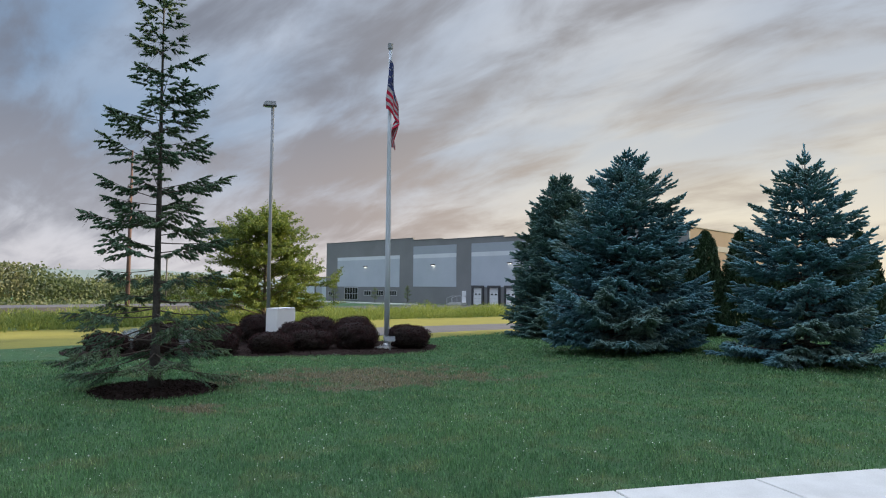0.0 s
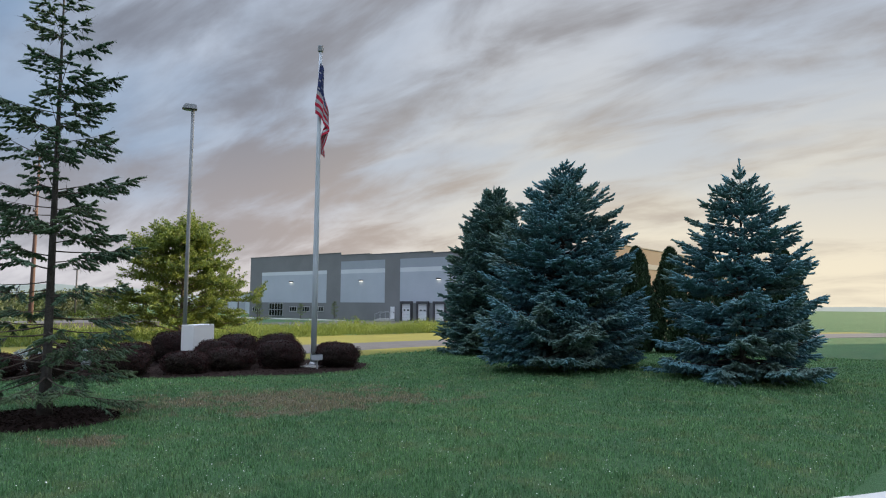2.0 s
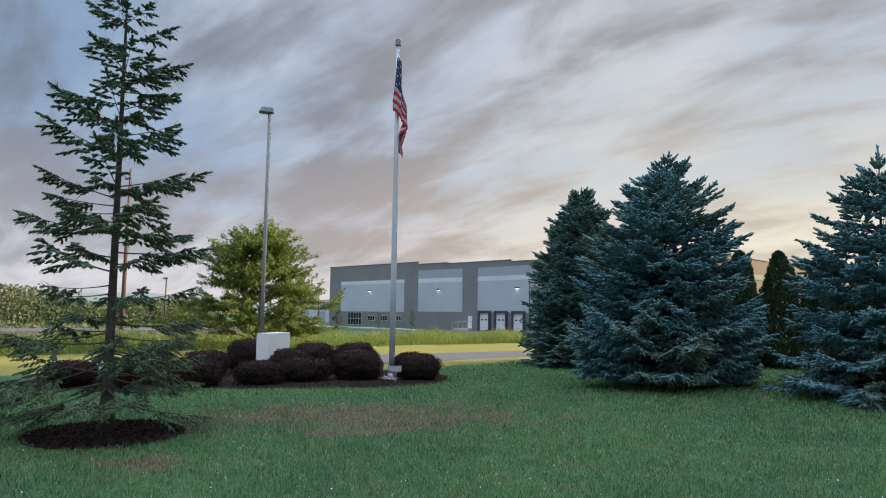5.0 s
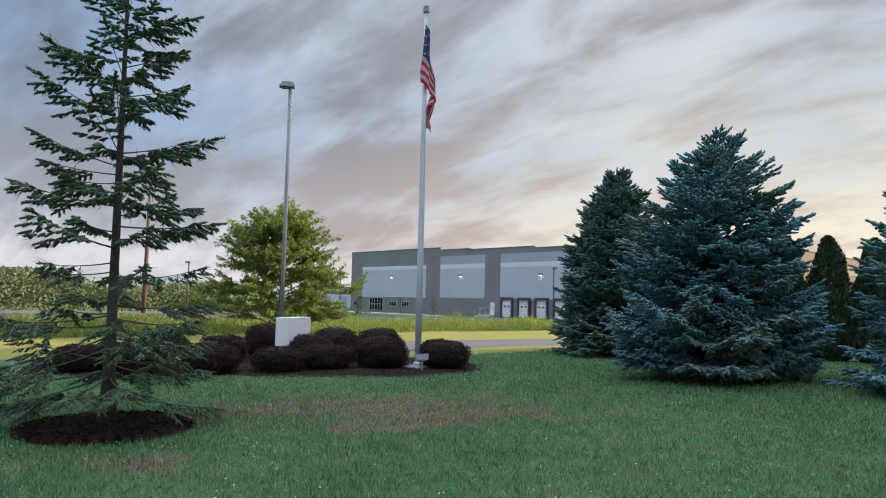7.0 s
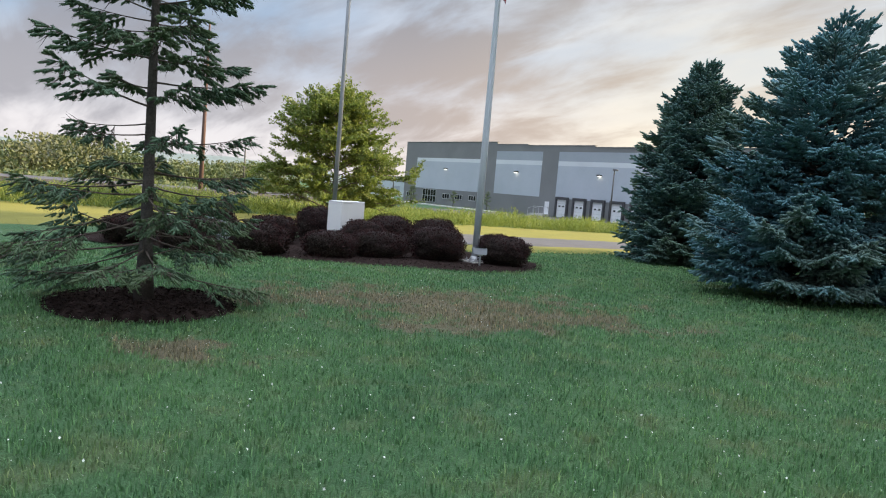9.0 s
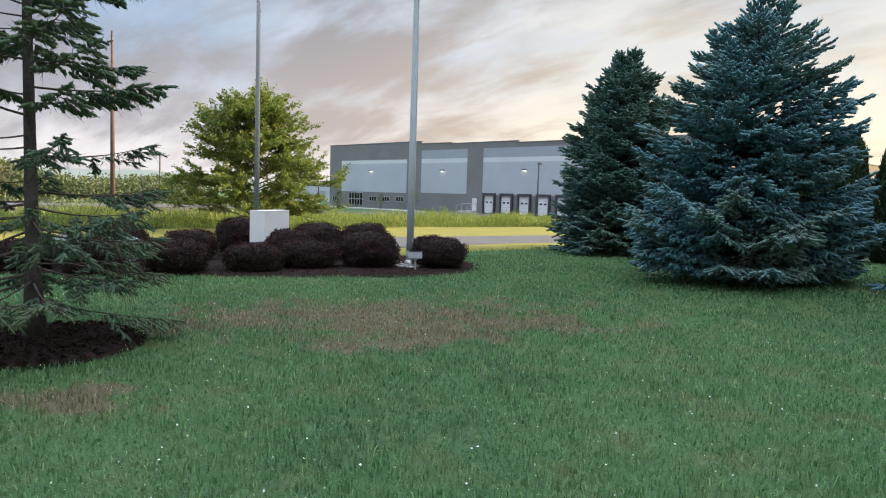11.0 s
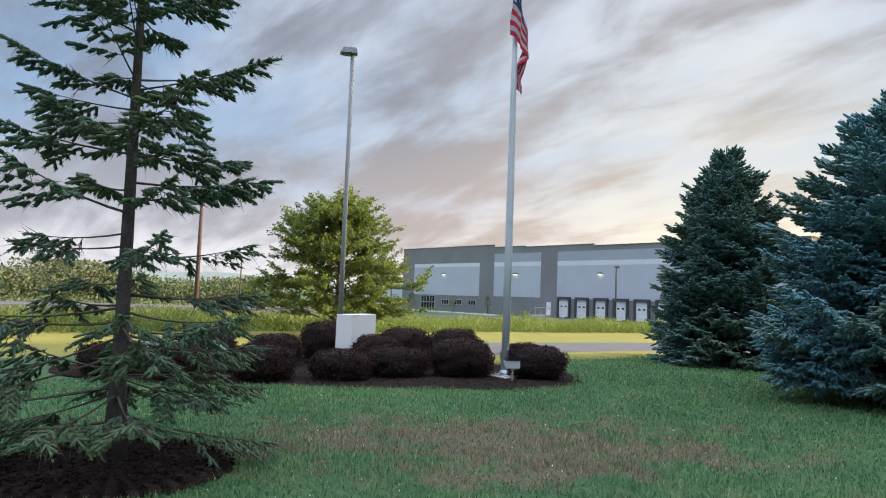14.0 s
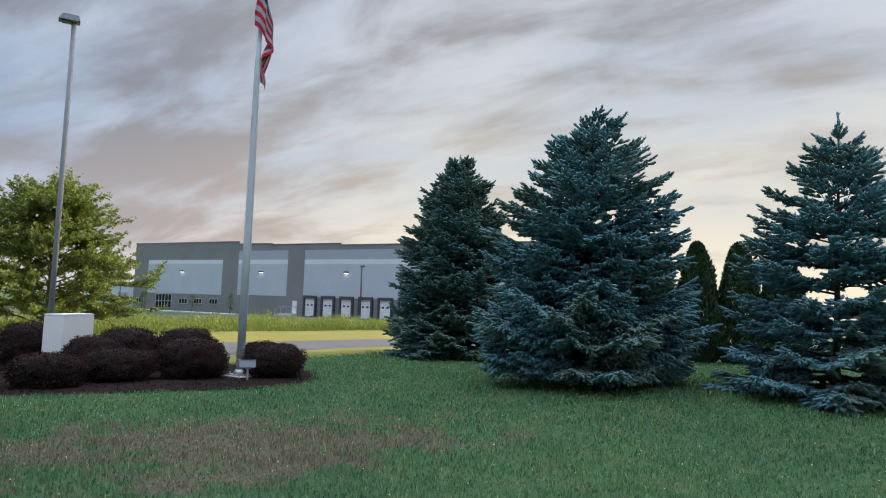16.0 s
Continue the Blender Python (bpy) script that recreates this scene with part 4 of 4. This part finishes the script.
def build_tree(name, label, at, H, R, seed, leaves, size, trunk_h, mat, limbs_n=34):
    """Trunk, branching limbs and separate leaves hung in clusters on the branch tips."""
    rng = np.random.default_rng(seed)
    t = thing(name, label, "tree", at)
    part("trunk", tube([(0, 0, -0.15), (0.02, 0.01, trunk_h), (0.0, 0.05, H * 0.55), (0.04, 0.0, H * 0.9)], [0.022 * H, 0.017 * H, 0.010 * H, 0.003 * H], 10), M_BARK_TREE, t, smooth=True)
    bm = bmesh.new()
    tips = []
    for k in range(limbs_n):
        f = (k + rng.random()) / limbs_n
        z0 = trunk_h * 0.8 + (H * 0.84 - trunk_h * 0.8) * f
        az = k * 2.4 + rng.normal(scale=0.3)
        top = z0 + (0.45 - 0.25 * (1 - f)) * H * 0.28
        prof = min(1.0, 0.86 + 0.8 * f) * (1 - f) ** 0.68 * 1.04 + 0.05
        L = R * prof * rng.uniform(0.66, 1.22)
        e = np.array([math.cos(az) * L, math.sin(az) * L, z0 + L * (0.12 + 0.75 * f * f) + rng.normal(scale=0.1)])
        s = np.array([0, 0, z0])
        mid = s + (e - s) * 0.5 + np.array([0, 0, 0.10 * L])
        r = 0.006 * H * (1.1 - 0.7 * f)
        tube([s, mid, e], [r, r * 0.6, r * 0.2], 5, bm, cap=False)
        for _ in range(13):
            q = rng.uniform(0.25, 1.0)
            b = s + (mid - s) * q * 2 if q < 0.5 else mid + (e - mid) * (q - 0.5) * 2
            d = (e - s) / max(L, 0.1) * 0.7 + rng.normal(scale=0.65, size=3) * np.array([1, 1, 0.30]) + np.array([0, 0, 0.16])
            l2 = R * 0.33 * rng.uniform(0.3, 1.35)
            tip = b + d / np.linalg.norm(d) * l2
            tube([b, tip], [r * 0.35, r * 0.12], 4, bm, cap=False)
            tips.append((b + (tip - b) * 0.25, tip))
    tagged(part("branchwork", bm, M_BARK_TREE, t), kind="stuff")
    tips = np.array(tips)
    I = rng.integers(0, len(tips), leaves)
    q = rng.random(leaves)[:, None]
    c = tips[I, 0] * (1 - q) + tips[I, 1] * q + rng.normal(scale=size * 0.58, size=(leaves, 3)) * np.array([1.1, 1.1, 0.75])
    al = (tips[I, 1] - tips[I, 0]) + rng.normal(scale=0.5, size=(leaves, 3)) - np.array([0, 0, 0.25])
    link("crown", leaf_mesh("crown", c, al, rng.normal(size=(leaves, 3)) + np.array([0, 0, 0.8]), size * rng.uniform(0.7, 1.3, leaves), size * 0.62 * rng.uniform(0.7, 1.3, leaves)), mat, t)
    return t


build_tree("leafy_tree", "round leafy young tree catching warm sun on the verge", (-25.2, 16.65, 0), 5.25, 3.0, 21, 82000, 0.100, 0.4, M_LEAF, 66)
for i, (sx, sy, sh) in enumerate([(-79.5, 75.0, 3.4), (-96.0, 73.0, 3.6), (-84.6, 72.5, 3.0), (-93.9, 71.0, 3.2)]):
    build_tree("sapling", "thin young tree planted before the warehouse", (sx, sy, -0.86), sh, 0.75, 60 + i, 650, 0.15, 0.9, M_SAPLING, 12)

# ---- clipped barberry shrubs ----


def barberry(at, r, h, seed, squash=1.0):
    rng = np.random.default_rng(seed)
    t = thing("barberry_bush", "rounded clipped dark maroon barberry shrub on mulch", "shrub", at, group="barberry shrubs")
    bm = bmesh.new()
    bmesh.ops.create_icosphere(bm, subdivisions=4, radius=1.0)
    for v in bm.verts:
        p = v.co
        k = 1 + 0.14 * noise.noise(p * 2.2 + Vector((seed, 0, 0))) + 0.09 * noise.noise(p * 6 + Vector((0, seed, 0)))
        e = max(1e-6, math.hypot(p.x, p.y))
        wide = e ** (0.66 if p.z > 0 else 0.48) / e
        v.co = Vector((p.x * wide * r * 0.94 * k, p.y * wide * r * 0.94 * k * squash, h * 0.50 + p.z * h * 0.46 * k))
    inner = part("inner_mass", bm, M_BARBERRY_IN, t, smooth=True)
    n = 9000
    d = unit(rng.normal(size=(n, 3)))
    lump = np.array([1 + 0.14 * noise.noise(Vector(p) * 2.2 + Vector((seed, 0, 0))) + 0.09 * noise.noise(Vector(p) * 6 + Vector((0, seed, 0))) for p in d])
    sh = rng.uniform(0.90, 1.08, n) * lump
    e = np.maximum(1e-6, np.hypot(d[:, 0], d[:, 1]))
    wide = np.where(d[:, 2] > 0, e ** 0.66, e ** 0.48) / e
    c = np.column_stack([d[:, 0] * wide * r * sh, d[:, 1] * wide * r * sh * squash, h * 0.50 + d[:, 2] * h * 0.49 * sh])
    c[:, 2] = np.maximum(c[:, 2], 0.03)
    al = d + rng.normal(scale=0.7, size=(n, 3)) + np.array([0, 0, 0.4])
    link("foliage", leaf_mesh("foliage", c, al, d + rng.normal(scale=0.5, size=(n, 3)), rng.uniform(0.022, 0.045, n), rng.uniform(0.014, 0.026, n)), M_BARBERRY, t)


for i, (bx, by, br, bh) in enumerate([
        (-13.86, 10.16, 0.55, 0.55), (-13.90, 11.46, 0.60, 0.58), (-13.36, 12.68, 0.59, 0.77), (-12.53, 13.96, 0.60, 0.67),
        (-14.41, 8.82, 0.55, 0.62), (-14.80, 11.60, 0.52, 0.74), (-15.47, 12.75, 0.58, 0.86), (-14.93, 13.80, 0.56, 0.86),
        (-13.75, 14.90, 0.46, 0.60), (-16.74, 11.40, 0.50, 0.92), (-16.30, 10.00, 0.52, 0.68), (-16.90, 8.80, 0.48, 0.72),
        (-15.1, 7.55, 0.50, 0.58), (-16.1, 6.7, 0.48, 0.55)]):
    barberry((bx, by, 0.03), br * 1.05, bh, 80 + i)


def silver_shrub(at, r, h, seed):
    rng = np.random.default_rng(seed)
    t = thing("silver_shrub", "low silvery blue-grey shrub in the mulch bed", "shrub", at, group="silver shrubs")
    bm = bmesh.new()
    for k in range(14):
        a = rng.random() * 6.283
        tube([(0, 0, 0), (math.cos(a) * r * 0.5, math.sin(a) * r * 0.5, h * 0.7), (math.cos(a) * r * 0.85, math.sin(a) * r * 0.85, h * 0.9)], [0.01, 0.007, 0.003], 4, bm, cap=False)
    part("stems", bm, M_TWIG, t)
    n = 2200
    d = unit(rng.normal(size=(n, 3)))
    s = np.sqrt(rng.uniform(0.3, 1.0, n))
    c = np.column_stack([d[:, 0] * r * s, d[:, 1] * r * s, h * 0.55 + d[:, 2] * h * 0.45 * s])
    link("foliage", leaf_mesh("foliage", c, d + rng.normal(scale=0.6, size=(n, 3)), rng.normal(size=(n, 3)), rng.uniform(0.04, 0.09, n), rng.uniform(0.02, 0.04, n)), M_SAGE, t)


silver_shrub((-15.7, 8.3, 0.04), 0.45, 0.62, 120)
silver_shrub((-16.6, 7.6, 0.04), 0.45, 0.6, 121)

# ---- weeds, lawn blades, ash flakes ----


def build_weeds():
    rng = np.random.default_rng(7)
    n = 8800
    y = rng.uniform(-12, 62, n)
    x = -27.3 - 10.5 * rng.random(n) ** 1.3 + 0.02 * (y - 25) + 0.5 * np.sin(y * 0.35)
    keep = ~((np.hypot(x + 25.3, y - 16.5) < 1.4))
    x, y = x[keep], y[keep]
    n = len(x)
    clump = np.array([noise.noise((a * 0.35, b * 0.35, 4.0)) for a, b in zip(x, y)])
    h = (0.54 + 0.55 * clump + rng.uniform(-0.2, 0.25, n)).clip(0.25, 1.25)
    per = 16
    I = np.repeat(np.arange(n), per)
    m = len(I)
    f = rng.random(m)
    px = x[I] + rng.normal(scale=0.12, size=m)
    py = y[I] + rng.normal(scale=0.12, size=m)
    pz = ground_height(px, py) + h[I] * f
    al = np.column_stack([rng.normal(scale=0.45, size=(m, 2)), rng.uniform(0.5, 1.2, m)])
    mesh = leaf_mesh("tall_weeds", np.column_stack([px, py, pz]), al, rng.normal(size=(m, 3)), rng.uniform(0.14, 0.34, m), rng.uniform(0.018, 0.042, m))
    tagged(link("tall_weeds", mesh, M_WEED), "sunlit yellow-green tall weeds along the verge", "weeds", kind="stuff")


build_weeds()


def inside(px, py, line):
    ins = np.zeros(len(px), dtype=bool)
    n = len(line)
    for i in range(n):
        (x0, y0), (x1, y1) = line[i], line[(i + 1) % n]
        cross = ((y0 > py) != (y1 > py)) & (px < (x1 - x0) * (py - y0) / ((y1 - y0) if y1 != y0 else 1e-9) + x0)
        ins ^= cross
    return ins


def shrunk(line, k):
    c = np.mean(line, axis=0)
    return [(c[0] + (x - c[0]) * k, c[1] + (y - c[1]) * k) for x, y in line]


def lawn_points(n, rng, r0, r1):
    r = rng.uniform(r0, r1, n)
    a = radians(92) + radians(1) * rng.uniform(-6, 92, n)
    px, py = 0.3 + r * np.cos(a), 1.8 + r * np.sin(a)
    v = -(px + 0.70) * math.sin(radians(60.5)) + (py - 5.66) * math.cos(radians(60.5))
    ok = ~inside(px, py, shrunk(BED, 0.965)) & ~inside(px, py, shrunk(RING, 0.95)) & ~((v < 0.0) & (v > -1.5))
    return px[ok], py[ok], r[ok]


def build_grass():
    rng = np.random.default_rng(5)
    px, py, r = lawn_points(340000, rng, 1.6, 27.0)
    px, py, r = (q[(px > -17.0) | (py > 15.0)] for q in (px, py, r))
    on_road = (px < -15.9 + 0.016 * np.maximum(py - 16, 0) ** 1.72)
    px, py, r = (q[~on_road] for q in (px, py, r))
    n = len(px)
    tuft = np.sin(px * 2.1 + 1.3 * np.sin(py * 1.7)) * np.sin(py * 2.6 + 1.1 * np.sin(px * 1.3)) * 0.6 + 0.4 * np.sin(px * 5.3 + py * 3.1) * np.sin(py * 6.1 - px * 2.2)
    L = (0.038 + 0.020 * rng.random(n) + 0.022 * tuft) * (1 + 0.5 * np.abs(rng.normal(size=n)) * 0.5)
    W = 0.0036 + 0.0008 * np.minimum(r, 18)
    az = rng.random(n) * 6.283
    d = np.column_stack([np.cos(az), np.sin(az), np.zeros(n)])
    side = np.column_stack([-np.sin(az), np.cos(az), np.zeros(n)])
    base = np.column_stack([px, py, ground_height(px, py) - 0.005])
    up = np.array([0, 0, 1.0])
    bend = rng.uniform(0.15, 0.9, n)[:, None]
    v = np.empty((n, 5, 3))
    w = (side * W[:, None]) * 0.5
    midp = base + up * (L * 0.55)[:, None] + d * (L[:, None] * bend * 0.25)
    v[:, 0], v[:, 1] = base - w, base + w
    v[:, 2], v[:, 3] = midp + w * 0.8, midp - w * 0.8
    v[:, 4] = base + up * (L[:, None] * (1.0 - 0.35 * bend)) + d * (L[:, None] * bend * 0.8)
    b = np.arange(n)[:, None] * 5
    f = np.concatenate([b + np.array([[0, 1, 2]]), b + np.array([[0, 2, 3]]), b + np.array([[3, 2, 4]])])
    tagged(link("grass", mesh_np("grass", v.reshape(-1, 3), f), M_BLADE), "short mown green lawn grass", "grass", kind="stuff")


build_grass()


def build_ash():
    rng = np.random.default_rng(9)
    px, py, r = lawn_points(4600, rng, 2.0, 19.0)
    n = len(px)
    c = np.column_stack([px, py, ground_height(px, py) + 0.05 + 0.01 * rng.random(n)])
    s = 0.006 + 0.017 * rng.random(n) ** 3
    tagged(link("ash_flakes", leaf_mesh("ash_flakes", c, rng.normal(size=(n, 3)), rng.normal(size=(n, 3)) + np.array([0, 0, 1.0]), s, s * 0.8), M_ASH), "scattered pale ash flakes fallen on the lawn", "ash flakes", kind="stuff")


build_ash()

# ---- distance ----
build_street_lamp("yard_lamp", "slender grey lamp pole in the truck yard", (-51.2, 68.6, -0.8), 6.6, 200, 0.10, 0.6, M_DARKMETAL)
build_street_lamp("yard_lamp", "slender lamp pole beside a far road", (-85.4, 38.2, -0.85), 6.6, 60, 0.11, 0.6, M_DARKMETAL)
build_street_lamp("yard_lamp", "slender lamp pole before a far white building", (-124.0, 88.2, -0.85), 8.8, 60, 0.12, 0.6, M_DARKMETAL)


def build_utility_pole():
    t = thing("utility_pole", "reddish-brown wooden utility pole with crossarms", "utility pole", (-59.0, 23.4, -0.8))
    part("shaft", tube([(0, 0, -0.5), (0, 0, 6), (0, 0, 14.5)], [0.20, 0.16, 0.075], 12), M_WOODPOLE, t, smooth=True)
    for z, w in ((13.6, 1.1), (11.2, 0.7), (9.9, 0.45)):
        part("crossarm", box(-w * 0.5, w * 0.5, -0.20, -0.08, z, z + 0.12), M_WOODPOLE, t)
        for s in (-1, 1):
            part("insulator", tube([(s * w * 0.42, -0.14, z + 0.121), (s * w * 0.42, -0.14, z + 0.3)], [0.05, 0.03], 8), M_DARKMETAL, t)


build_utility_pole()
ob = part("far_road", box(-66.0, -58.0, -40, 34, -0.9, 0.02), M_ROAD)
tagged(ob, "grey asphalt road beyond the weeds", "road", kind="structure")


def build_far_white():
    t = thing("white_building", "low white industrial building far behind trees", "building", (-158, 104, -0.85), 8)
    part("wall", box(0, 34, 0, 30, -0.5, 5.0), M_FARWHITE, t)
    part("roof", box(-0.3, 34.3, -0.3, 30.3, 5.001, 5.25), M_COPING, t)
    for i in range(5):
        part("door", box(3 + 6 * i, 6 + 6 * i, -0.06, -0.003, 0.0, 2.8), M_WALL_MID, t)


build_far_white()


def far_woods(name, label, cx, cy, spread, n, hgt, leaf, seed, mat):
    """A far belt of trees: many leaf clumps on a rolling outline."""
    rng = np.random.default_rng(seed)
    s = rng.uniform(-1, 1, n)
    x = cx + spread[0] * s + rng.normal(scale=3.0, size=n)
    y = cy + spread[1] * s + rng.normal(scale=3.0, size=n)
    top = np.array([hgt * (0.62 + 0.55 * noise.noise((a * spread[2], seed, 0.3)) + 0.25 * noise.noise((a * spread[2] * 4, seed, 1.3))) for a in s])
    z = -0.9 + np.maximum(top, 0.15 * hgt) * rng.random(n) ** 0.7
    c = np.column_stack([x, y, z])
    ln = leaf * rng.uniform(0.6, 1.3, n)
    tagged(link(name, leaf_mesh(name, c, rng.normal(size=(n, 3)), rng.normal(size=(n, 3)), ln, ln * 0.7), mat), label, "woods", kind="stuff")


far_woods("far_woods", "hazy belt of green trees across the road", -118, 34, (-20, 34, 3.0), 30000, 6.2, 0.5, 30, M_FARTREE)
far_woods("far_hedge", "low green hedge along the far road", -75, 12, (-4, 40, 6.0), 14000, 1.5, 0.36, 31, M_FARTREE)


def build_hills():
    bm = bmesh.new()
    pts = []
    for i in range(61):
        a = radians(95 + 130 * i / 60)
        d = 620
        h = 20 + 12 * noise.noise((i * 0.16, 2.0, 0.0)) + 5 * noise.noise((i * 0.7, 5.0, 0.0)) + 1.2 * noise.noise((i * 2.9, 1.0, 0.0))
        h *= min(1.0, max(0.15, (i - 14) / 20))
        pts.append([bm.verts.new((d * math.cos(a), d * math.sin(a), -3)), bm.verts.new(((d + 60) * math.cos(a), (d + 60) * math.sin(a), h * 0.8)), bm.verts.new(((d + 140) * math.cos(a), (d + 140) * math.sin(a), h))])
    for p, q in zip(pts, pts[1:]):
        for k in range(2):
            bm.faces.new((p[k], q[k], q[k + 1], p[k + 1]))
    tagged(part("backdrop_hills", bm, M_HAZY_HILL, smooth=True), "distant wooded hills, haze put into their pale colour", "hills", kind="structure")


build_hills()
